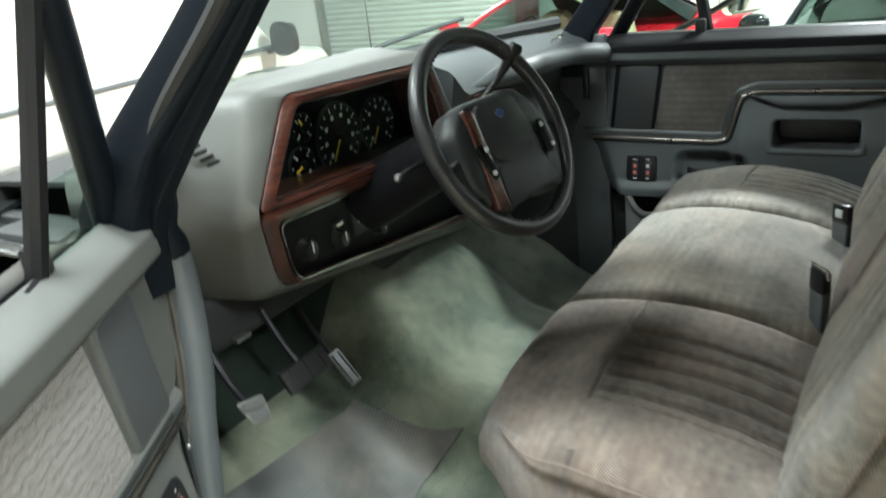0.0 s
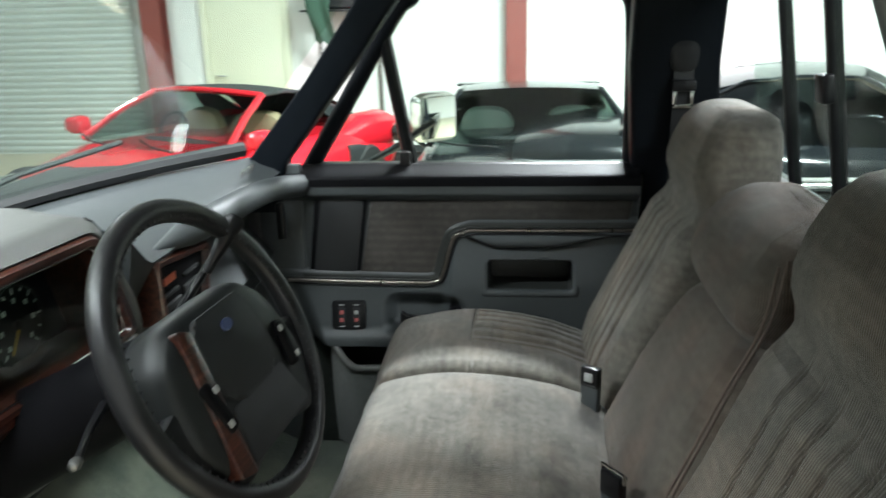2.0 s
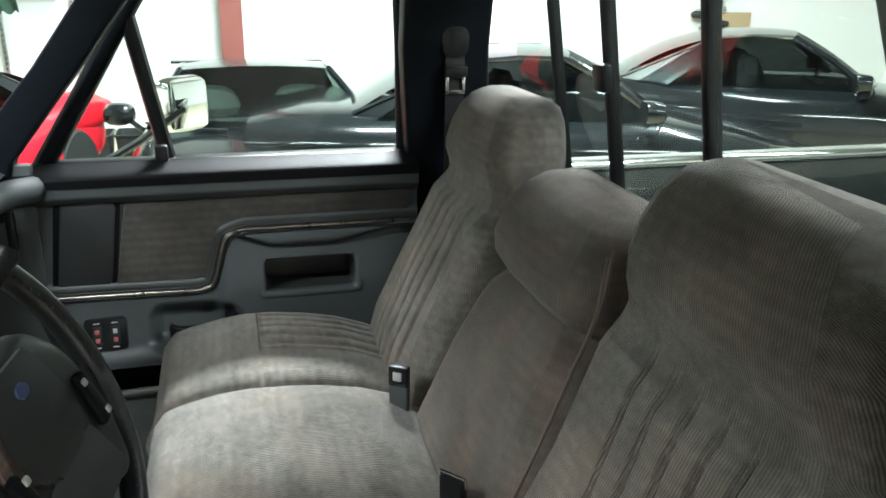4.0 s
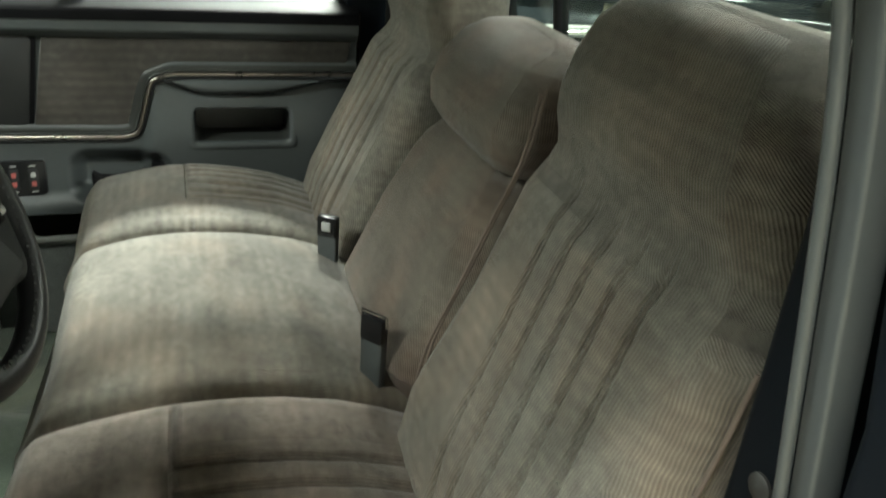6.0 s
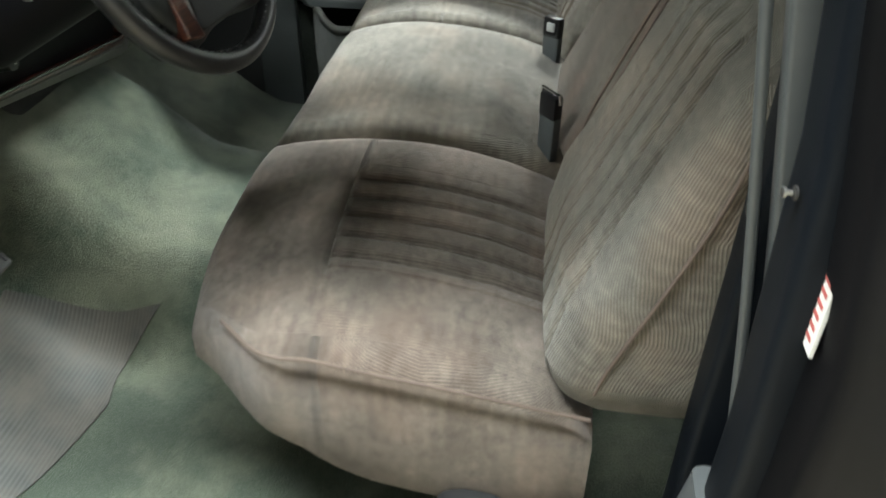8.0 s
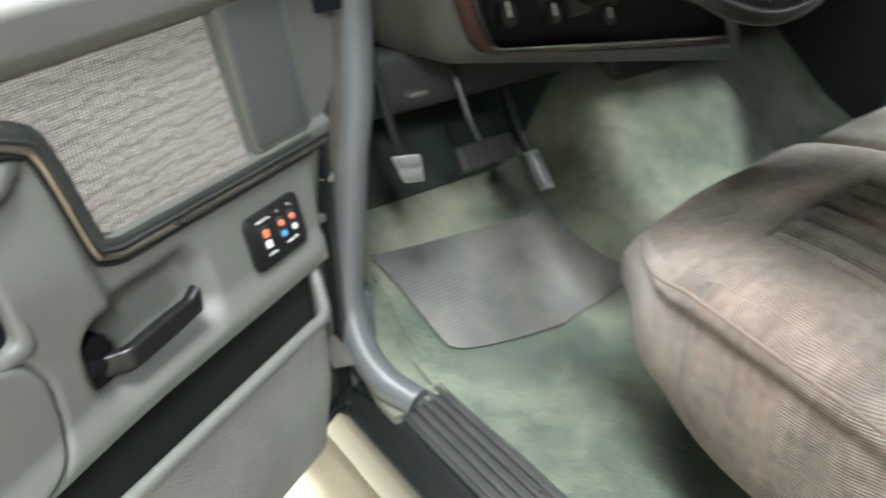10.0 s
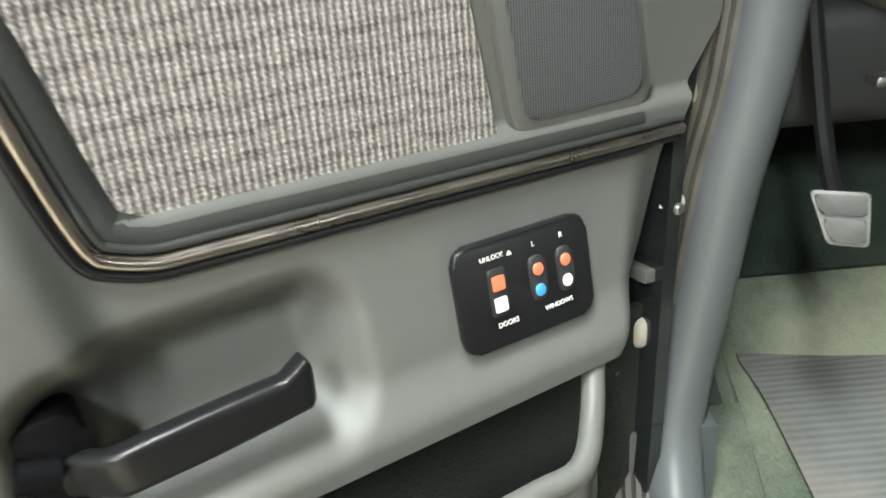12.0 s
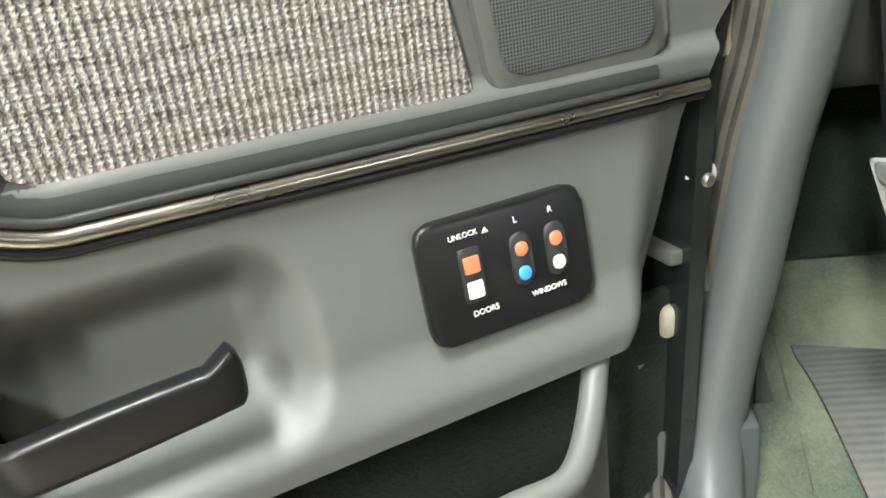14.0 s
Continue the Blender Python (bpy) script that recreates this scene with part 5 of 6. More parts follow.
def door(name, label, H, rz, s, full):
    dr = thing(name, label, "car door", "truck doors", "structure", H, rz)
    def put(nm, bm, mat, lab="", parent=None, smooth=40):
        if s < 0:
            bm.transform(Matrix.Diagonal((1, -1, 1, 1)))
        return part(nm, bm, mat, parent or dr, lab, smooth)
    # passenger panel in the darker vinyl: shade on that side is in the colour
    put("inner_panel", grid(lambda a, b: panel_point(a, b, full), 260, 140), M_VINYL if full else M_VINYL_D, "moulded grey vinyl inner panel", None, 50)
    # black strip added so that lamp light doesn't brighten the passenger sill
    if not full:
        put("sill_cap", grid(lambda a, b: (lerp(0.0, 1.03, a), panel_w(lerp(0.0, 1.03, a), lerp(1.352, 1.397, b), full) + 0.002, lerp(1.352, 1.397, b) + 0.003), 40, 14), M_PANEL, "black strip added over the sill against bright lamp light", None, 60)
    # core and outer skin
    put("outer_skin", prism(rounded([(0.0, 0.50), (1.06, 0.50), (1.06, 1.365), (0.0, 1.365)], 0.03, 3), "y", -0.16, -0.10, 0.012), M_TRUCK, "glossy black outer skin")
    put("edge_frame", merged(prism([(0.075, 0.52), (0.092, 0.52), (0.065, 1.06), (0.0, 1.37), (-0.016, 1.37), (0.048, 1.06)], "y", -0.09, -0.002), box(1.035, -0.045, 0.95, 0.016, 0.08, 0.86, 0.004), box(0.53, -0.045, 0.53, 1.0, 0.08, 0.02, 0.004), box(0.53, -0.088, 1.372, 1.0, 0.03, 0.03, 0.004)), M_TRUCK)
    # cloth insert
    off = SHIFT[full]
    lower = []
    for k in range(120):
        # offset of the strip's line along its normal
        u = 0.262 + off * 0.4 + k * 0.0064
        if u > 1.012:
            break
        g = (strip_z(u + 0.002, full) - strip_z(u - 0.002, full)) / 0.004
        m = math.hypot(1, g)
        q = (u - 0.027 * g / m, strip_z(u, full) + 0.027 / m)
        if not lower or q[0] > lower[-1][0] + 0.0008:
            lower.append(q)
    poly = lower + [(1.0165, 1.312), (0.30 + off * 0.4, 1.312)]
    # the passenger cloth is darkened for that shade as well
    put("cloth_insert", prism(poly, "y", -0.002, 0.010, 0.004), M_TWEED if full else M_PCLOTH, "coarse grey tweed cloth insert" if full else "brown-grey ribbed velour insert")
    # bright strip
    pts = [(u, max(panel_w(u, strip_z(u, full) - 0.004, full), panel_w(u, strip_z(u, full) + 0.004, full), 0.015) + 0.0025, strip_z(u, full)) for u in [0.078 + k * 0.0027 for k in range(352)]]
    put("trim_strip", tube(pts, 0.0050, 16), M_STRIP, "bright metal trim strip")
    # dark lips beside the strip and the moulded band up to the cloth, set off along the strip's normal
    def beside(k, d, lift):
        (u0, _, z0), (u1, _, z1) = pts[max(0, k - 1)], pts[min(len(pts) - 1, k + 1)]
        m = math.hypot(u1 - u0, z1 - z0)
        u, z = pts[k][0] - d * (z1 - z0) / m, pts[k][2] + d * (u1 - u0) / m
        return (u, max(panel_w(u, z, full), 0.012) + lift, z)
    # the black lower lip paints the thin shadow under the strip
    put("trim_lip", tube([beside(k, -0.0080, 0.002) for k in range(len(pts))], 0.0034, 10), M_BLACK)
    put("trim_lip", tube([beside(k, 0.0080, 0.002) for k in range(len(pts))], 0.0032, 10), M_VINYL_B)
    start = next(k for k, p in enumerate(pts) if p[0] > 0.12)
    band = [[beside(k, d, lift) for k in range(start, len(pts))] for d, lift in ((0.010, -0.004), (0.011, 0.002), (0.017, 0.0028), (0.026, -0.001), (0.030, -0.010))]
    put("cloth_surround", rings(band, closed=False), M_VINYL_B, "dark grey moulded surround of the cloth", None, 60)
    # cubby: rounded lip on the panel; wall and added back coloured dark for the shade inside
    def loop(hu, hz, w=None):
        pts = rounded([(0.80 - off - hu, 1.11 - hz), (0.80 - off + hu, 1.11 - hz), (0.80 - off + hu, 1.11 + hz), (0.80 - off - hu, 1.11 + hz)], 0.016, 5)
        far = [(0.80 - off + (u - 0.80 + off) * 1.12, 1.11 + (z - 1.11) * 1.28) for u, z in pts]
        return [(u, panel_w(fu, fz, full) if w is None else w, z) for (u, z), (fu, fz) in zip(pts, far)]
    def lifted(ring, d):
        return [(u, w + d, z) for u, w, z in ring]
    # lip follows the panel, on the passenger side with shade in its colour
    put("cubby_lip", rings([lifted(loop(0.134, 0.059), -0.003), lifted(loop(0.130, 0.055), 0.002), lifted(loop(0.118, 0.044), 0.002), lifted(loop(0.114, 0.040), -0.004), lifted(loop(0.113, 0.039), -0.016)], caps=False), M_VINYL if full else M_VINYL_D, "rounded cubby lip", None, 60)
    put("cubby_wall", rings([lifted(loop(0.113, 0.039), -0.015), loop(0.109, 0.035, -0.062)], caps=False), M_PANEL if full else M_VINYL_B, "cubby wall with the inside shade in its colour", None, 60)
    put("cubby_liner", prism(rounded([(0.692 - off, 1.075), (0.908 - off, 1.075), (0.908 - off, 1.145), (0.692 - off, 1.145)], 0.014, 4), "y", -0.064, -0.058, 0.002), M_PANEL if full else M_VINYL_B, "added cubby back, shade put into its colour")
    # speaker grille
    gs = off * 0.6
    gp = [(0.120 + gs, 1.108), (0.240 + gs, 1.108), (0.270 + gs, 1.312), (0.152 + gs, 1.330)]
    # passenger frame and grille are blackened to paint the shade lying there
    put("speaker_frame", prism(rounded([(0.106 + gs, 1.096), (0.249 + gs, 1.096), (0.281 + gs, 1.324), (0.138 + gs, 1.345)], 0.018, 4), "y", -0.004, 0.012 if full else 0.008, 0.004), M_VINYL if full else M_PANEL)
    grl = put("speaker_grille", prism(rounded(gp, 0.014, 4), "y", 0.004, 0.0145 if full else 0.0105, 0.002), M_GRILLE if full else M_GRILLE_SHADED, "perforated grey speaker grille" if full else "perforated speaker grille with shade put into its dark colour")
    # pocket: front wall and rim
    rim, foot = [], []
    for k in range(29):
        u = lerp(0.190, 1.0, (k / 28) ** 1.5)
        bow = 0.080 * step(0.17, 0.28, u) * step(1.03, 0.93, u)
        zr = 0.912 - 0.048 * step(0.182, 0.262, u)
        rim.append((u, 0.028 + bow, zr))
        foot.append((u, 0.008 + bow * 0.75, 0.585))
    put("pocket_front", thick(rings([[r for r in rim], [tuple(lerp(a, b, 0.5) + (0.012 if i == 1 else 0) for i, (a, b) in enumerate(zip(r, f))) for r, f in zip(rim, foot)], foot], closed=False), 0.008), M_CARPET_D, "grey carpeted map pocket front")
    put("pocket_rim", tube(smooth_path([(0.184, 0.022, 0.928)] + rim[::2] + [(1.01, 0.03, 0.80)], 4), 0.010, 12), M_VINYL, "rounded grey pocket rim")
    put("pocket_back", box(0.53, -0.03, 0.70, 0.96, 0.01, 0.36), M_POCKET_SHADE, "carpet pocket lining with the inside shade in its colour")
    # grip: black pull lever in the scoop
    def grip(k):
        t = k / 20
        if k < 0:
            f = (0.92, 0.72, 0.4)[-k - 1]
            return [((0.4500, 0.4475, 0.4462)[-k - 1] - off, lerp(0.047, w, f), lerp(0.988, z, f)) for _, w, z in grip(0)]
        u = lerp(0.452, 0.60, t) - off
        w = 0.046 - 0.022 * step(0.78, 1.0, t)
        zc = 0.985 - 0.010 * t
        hh = 0.015 + 0.002 * math.sin(math.pi * t)
        ht = hh + 0.010 * step(0.10, 0.0, t)
        r = rounded([(-0.009, -hh), (0.009, -hh), (0.012, ht), (-0.006, ht)], 0.006, 3)
        return [(u, w + a, zc + b) for a, b in r]
    put("pull_handle", rings([grip(k) for k in range(-3, 21)]), M_BLACK, "black plastic inside door release lever")
    put("handle_pivot", merged(prism(rounded([(0.578 - off, 0.958), (0.628 - off, 0.958), (0.640 - off, 1.000), (0.602 - off, 1.022), (0.580 - off, 1.016)], 0.012, 4), "y", -0.010, 0.034, 0.004), tube([(0.60 - off, 0.034, 0.984), (0.622 - off, 0.036, 0.992)], 0.011, 10)), M_PANEL, "black recessed pivot of the lever")
    # switch plate
    TILT = 0.015
    RISE = 0.005 if full else 0.0
    def swp(nm, u0, u1, z0, z1, mat, lift, th, rad, lab="", par=None):
        """A plate lying on the sloping lower panel."""
        bm = prism(rounded([(u0, z0), (u1, z0), (u1, z1), (u0, z1)], rad, 4), "y", 0, th, min(0.0025, th * 0.4))
        for v in bm.verts:
            v.co.y += lift + lerp(0.043, 0.031, (v.co.z - 0.957) / 0.075)
            v.co.z += RISE + TILT * (v.co.x - 0.266)
        return put(nm, bm, mat, lab, par)
    pl = swp("switch_plate", 0.206, 0.329, 0.950, 1.031, M_BLACK, 0.0, 0.007, 0.012, "black window and lock switch plate") if full else swp("switch_plate", 0.201, 0.297, 0.955, 1.034, M_BLACK, 0.0, 0.007, 0.010, "black switch plate with two rockers")
    if full:
        cols = [(0.2950, "sq", M_ORANGE, M_WHITE), (0.2580, "rd", M_ORANGE, M_BLUE), (0.2315, "rd", M_ORANGE, M_WHITE)]
        for u, shape, ma, mb in cols:
            swp("rocker", u - 0.0078, u + 0.0078, 0.9750, 1.0110, M_BLACK_M, 0.005, 0.004, 0.003 if shape == "sq" else 0.008, "", pl)
            for zc, mm in ((1.0005, ma), (0.9840, mb)):
                hw = 0.0054 if shape == "sq" else 0.0047
                swp("button", u - hw, u + hw, zc - hw, zc + hw, mm, 0.008, 0.0022, 0.001 if shape == "sq" else 0.005, "", pl)
        for txt, u, z, sz in (("UNLOCK", 0.2965, 1.0195, 0.0050), ("DOORS", 0.2895, 0.9670, 0.0055), ("WINDOWS", 0.2410, 0.9670, 0.0053), ("L", 0.2585, 1.0195, 0.0060), ("R", 0.2320, 1.0195, 0.0060)):
            lift = lerp(0.043, 0.031, (z - 0.957) / 0.075) + 0.0072
            words(txt, sz, pose(u, lift, z + RISE + TILT * (u - 0.266)) @ pose(0, 0, 0, 0, 0, 180) @ pose(0, 0, 0, 90 - 9.4, 0, 0), M_WHITE, pl)
        ar = prism([(0.2785, 1.0228), (0.2830, 1.0228), (0.28075, 1.0261)], "y", 0.0400, 0.0412)
        put("arrow", ar, M_WHITE, "", pl)
    else:
        for u, top in ((0.270, M_DIM), (0.229, M_PRINT)):
            swp("rocker", u - 0.010, u + 0.010, 0.968, 1.016, M_BLACK_M, 0.005, 0.004, 0.004, "", pl)
            swp("button", u - 0.005, u + 0.005, 0.997, 1.008, top, 0.008, 0.002, 0.002, "", pl)
            swp("button", u - 0.005, u + 0.005, 0.976, 0.987, M_PRINT, 0.008, 0.002, 0.002, "", pl)
            swp("marking", u - 0.007, u + 0.007, 0.9615, 0.9640, M_DIM, 0.0065, 0.0012, 0.0005, "", pl)
            swp("marking", u - 0.007, u + 0.007, 1.0215, 1.0240, M_DIM, 0.0065, 0.0012, 0.0005, "", pl)
    # window frame
    fr = [(0.13, -0.085, 1.375), (0.26, -0.085, 1.58), (0.385, -0.085, 1.785), (0.43, -0.085, 1.828), (0.50, -0.085, 1.852), (0.94, -0.085, 1.852), (0.998, -0.085, 1.82), (1.012, -0.085, 1.72), (1.018, -0.085, 1.375)]
    vd = [(0.425, -0.085, 1.375), (0.36, -0.085, 1.735)]
    if full:
        fr = [(0.02, -0.045, 1.385), (0.095, -0.01, 1.54), (0.18, 0.03, 1.70), (0.235, 0.05, 1.79), (0.31, 0.055, 1.832), (0.93, 0.055, 1.835), (0.985, 0.05, 1.80), (1.0, 0.03, 1.72), (1.01, -0.055, 1.385)]
        vd = [(0.255, -0.05, 1.385), (0.225, 0.045, 1.78)]
    put("window_frame", tube(smooth_path(fr, 5), 0.026 if full else 0.024, 10), M_PILLAR, "black window frame")
    put("sill_lip", box(0.57, -0.082, 1.388, 0.88, 0.05, 0.022, 0.006), M_BLACK)
    put("vent_divider", tube(vd, 0.016 if full else 0.019, 8), M_BLACK, "black vent window divider")
    put("vent_latch", merged(box(vd[0][0] - 0.015, -0.05, 1.41, 0.03, 0.03, 0.05, 0.006), tube([(vd[0][0], -0.045, 1.392), (vd[0][0] + 0.05, -0.04, 1.388)], 0.008, 8)), M_BLACK)
    if not full:
        g = put("pane", prism([(0.14, 1.375), (1.01, 1.375), (1.0, 1.80), (0.94, 1.83), (0.47, 1.83), (0.39, 1.78)], "y", -0.087, -0.083), M_GLASS)
    else:
        g = put("vent_pane", prism([(0.03, 1.39), (0.25, 1.39), (0.23, 1.50), (0.09, 1.50)], "y", -0.042, -0.038), M_GLASS)
    g.visible_shadow = False
    put("lock_knob", lathe([(0.006, 0), (0.006, 0.02), (0.004, 0.024)], 10, pose(0.92, -0.045, 1.374)), M_CHROME)
    # hinge bolt with a nylon collar, ringed grommet, check bracket and rubber buffer
    put("hinge_bolt", lathe([(0.006, -0.03), (0.006, 0.002), (0.0045, 0.004), (0, 0.005)], 14, pose(0.056, -0.002, 0.984, -90, 0, 0)), M_STEEL, "steel hinge bolt")
    put("bolt_collar", lathe([(0.006, 0.003), (0.0125, 0.001), (0.013, -0.007), (0.008, -0.009)], 18, pose(0.056, -0.006, 0.986, -90, 0, 0)), M_WHITE, "white nylon collar")
    put("grommet_ring", tube([(0.010 + 0.015 * math.cos(0.314 * k), -0.020, 1.097 + 0.031 * math.sin(0.314 * k)) for k in range(20)], 0.0055, 8, True), M_BUFFER, "dusty beige grommet ring")
    put("grommet_cap", lathe([(0.011, -0.02), (0.011, 0.0), (0.008, 0.004), (0, 0.005)], 16, pose(0.014, -0.018, 1.097, -90, 0, 0) @ Matrix.Diagonal((0.85, 2.0, 1, 1))), M_STEEL)
    put("check_bracket", prism(rounded([(0.085, 0.925), (0.062, 0.921), (0.045, 0.905), (0.040, 0.872), (0.047, 0.872), (0.051, 0.899), (0.064, 0.909), (0.085, 0.910)], 0.003, 2), "y", -0.055, -0.012, 0.002), M_VINYL, "grey check bracket")
    put("buffer", box(0.072, -0.032, 0.849, 0.028, 0.03, 0.034, 0.009, 3), M_BUFFER, "dusty beige rubber buffer")
    put("check_link", tube([(0.11, -0.03, 0.812), (0.075, -0.035, 0.822), (0.055, -0.04, 0.815)], 0.006, 8), M_STEEL, "dusty steel check link")
    # outside mirror
    mr = put("mirror", loft_body([(0.0, 0.073, -0.075, 0.075), (0.025, 0.078, -0.08, 0.08), (0.06, 0.068, -0.07, 0.07), (0.08, 0.035, -0.035, 0.035)], 24, 5), M_CHROME, "chrome outside mirror")
    part("mirror_glass", box(-0.004, 0, 0, 0.006, 0.126, 0.130, 0.002), M_MIRROR, mr, "flat mirror glass")
    mr.matrix_basis = pose(0.465, -0.44 * s, 1.472, 0, 0, 180 + 45 * s)
    put("mirror_arm", tube([(0.24, -0.16, 1.36), (0.34, -0.28, 1.40), (0.45, -0.42, 1.46)], 0.011, 8), M_BLACK)
    return dr


def perforated(name, thread=(0.085, 0.09, 0.095)):
    m, nt, b = nodes_of(name, 0.5)
    v = coords(nt)
    vo = nt.nodes.new("ShaderNodeTexVoronoi")
    vo.inputs["Scale"].default_value = 420
    vo.inputs["Randomness"].default_value = 0.0
    link(nt, v, vo.inputs["Vector"])
    link(nt, ramp(nt, vo.outputs["Distance"], [(0.25, (0.008, 0.008, 0.009)), (0.45, thread)]), b.inputs["Base Color"])
    return m


M_GRILLE = perforated("speaker_mesh")
# shaded copy of the same mesh for the passenger door
M_GRILLE_SHADED = perforated("shaded_speaker_mesh", (0.016, 0.017, 0.018))
door("door_1", "open driver's door with grey vinyl panel and tweed insert", (-0.847, 1.178, 0), 210.4, 1, True)
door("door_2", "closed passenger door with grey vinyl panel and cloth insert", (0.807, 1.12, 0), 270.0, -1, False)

# ---- dashboard ----
dash = thing("dashboard", "grey vinyl dashboard with woodgrain instrument bezel", "dashboard")


def dash_sec(x):
    """Section of the dash pad at x, from the windscreen round the brow to the lower edge."""
    bow = 1 - (x / 0.82) ** 2
    yw = 1.14 + 0.33 * bow
    pod = step(-0.83, -0.76, x) * step(0.02, -0.12, x)      # cluster hood
    brow_y = 1.09 - 0.01 * pod + 0.03 * step(-0.66, -0.73, x)
    brow_z = 1.415 + 0.095 * pod
    rec = 0.15 * step(-0.76, -0.73, x) * step(-0.06, -0.11, x)
    face_y = 1.045 + 0.06 * (1 - pod) * step(-0.7, -0.2, x) + rec
    low = 1.14 - 0.04 * step(0.0, 0.2, x) + 0.11 * step(-0.45, -0.70, x)
    p = [(yw, 1.425), (lerp(yw, brow_y, 0.45), 1.432 + 0.055 * pod), (lerp(yw, brow_y, 0.8), 1.425 + 0.09 * pod), (brow_y, brow_z), (brow_y - 0.035 + 0.6 * rec, brow_z - 0.012), (brow_y - 0.05 + rec, brow_z - 0.022)]
    dip = 0.05 * step(0.05, 0.25, x)
    p += [(face_y - 0.02 + dip, brow_z - 0.09), (face_y - 0.01 + dip, lerp(brow_z, low, 0.55)), (face_y - 0.025, lerp(brow_z, low, 0.8)), (face_y, low), (face_y + 0.06, low - 0.02), (1.45, low), (yw - 0.01, 1.40)]
    return [(x, a, b) for a, b in p]


xs = [-0.735 + 1.535 * k / 64 for k in range(65)]
part("pad", rings([dash_sec(x) for x in xs]), M_VINYL_D, dash, "soft dark grey dash pad", 55)
# passenger side padded roll that runs to the door
part("padded_roll", tube(smooth_path([(0.05, 1.06, 1.40), (0.3, 1.035, 1.40), (0.6, 1.02, 1.385), (0.80, 0.985, 1.355)], 6), [0.004, 0.012, 0.02, 0.027] + [0.03] * 15, 12), M_VINYL_D, dash)
BY = 1.045
# bezel: wood frame, upper and lower windows


def framed(outer_pts, inner_pts, y0, y1, ymid):
    secs = []
    n = len(outer_pts)
    for pts, y in ((outer_pts, y1), (outer_pts, y0 + 0.006), ([tuple(lerp(a, b, 0.25) for a, b in zip(o, i)) for o, i in zip(outer_pts, inner_pts)], y0), ([tuple(lerp(a, b, 0.75) for a, b in zip(o, i)) for o, i in zip(outer_pts, inner_pts)], y0), (inner_pts, ymid), (inner_pts, y1)):
        secs.append([(x, y, z) for x, z in pts])
    return rings(secs, caps=False)


up_o = rounded([(-0.642, 1.535), (-0.748, 1.364), (-0.105, 1.318), (-0.187, 1.507)], [0.03, 0.02, 0.02, 0.03], 5)
up_i = rounded([(-0.614, 1.514), (-0.706, 1.376), (-0.145, 1.335), (-0.200, 1.489)], [0.02, 0.012, 0.012, 0.02], 5)
lo_o = rounded([(-0.748, 1.360), (-0.731, 1.243), (-0.120, 1.145), (-0.105, 1.316)], [0.02, 0.035, 0.02, 0.02], 5)
lo_i = rounded([(-0.712, 1.338), (-0.696, 1.240), (-0.125, 1.158), (-0.110, 1.300)], [0.02, 0.025, 0.012, 0.012], 5)
big = rounded([(-0.725, 1.556), (-0.782, 1.40), (-0.788, 1.236), (-0.06, 1.10), (-0.045, 1.34), (-0.155, 1.532)], [0.04, 0.06, 0.03, 0.03, 0.04, 0.05], 5)
hole = rounded([(-0.642, 1.535), (-0.748, 1.362), (-0.731, 1.243), (-0.120, 1.145), (-0.105, 1.33), (-0.187, 1.507)], [0.03, 0.02, 0.03, 0.02, 0.02, 0.03], 5)
far = rounded([(-0.755, 1.550), (-0.825, 1.43), (-0.825, 1.242), (-0.03, 1.09), (-0.02, 1.36), (-0.14, 1.54)], [0.04, 0.06, 0.03, 0.03, 0.04, 0.05], 5)


def between(p, q, k):
    return [tuple(lerp(a, b, k) for a, b in zip(o, i)) for o, i in zip(p, q)]


HOUSE = [(hole, 0.02), (hole, -0.020), (between(hole, big, 0.15), -0.024), (between(hole, big, 0.75), -0.008), (between(hole, big, 0.93), 0.004), (big, 0.020), (between(big, far, 0.3), 0.060), (between(big, far, 0.7), 0.085), (far, 0.105), (far, 0.15), ([(x, min(z, 1.46)) for x, z in far], 0.26), ([(x, min(z, 1.43)) for x, z in far], 0.36)]
part("cluster_housing", rings([[(x, BY + y, z) for x, z in pts] for pts, y in HOUSE], caps=False), M_VINYL, dash, "grey moulded cluster housing", 60)
part("upper_bezel", framed(up_o, up_i, BY - 0.03, BY + 0.11, BY), M_WOOD, dash, "dark red woodgrain cluster surround")
part("lower_bezel", framed(lo_o, lo_i, BY - 0.03, BY + 0.05, BY - 0.01), M_WOOD, dash, "dark red woodgrain switch panel surround")
part("bezel_bead", tube([(x, BY - 0.028, z) for x, z in lo_i], 0.0022, 6, True), M_CHROME, dash)
part("bezel_bead", tube([(x, BY - 0.022, z) for x, z in up_i], 0.0018, 6, True), M_CHROME, dash)
part("switch_panel", prism(lo_i, "y", BY - 0.012, BY + 0.05), M_PANEL, dash)
part("cluster_back", prism(up_i, "y", BY + 0.030, BY + 0.05), M_PANEL, dash)


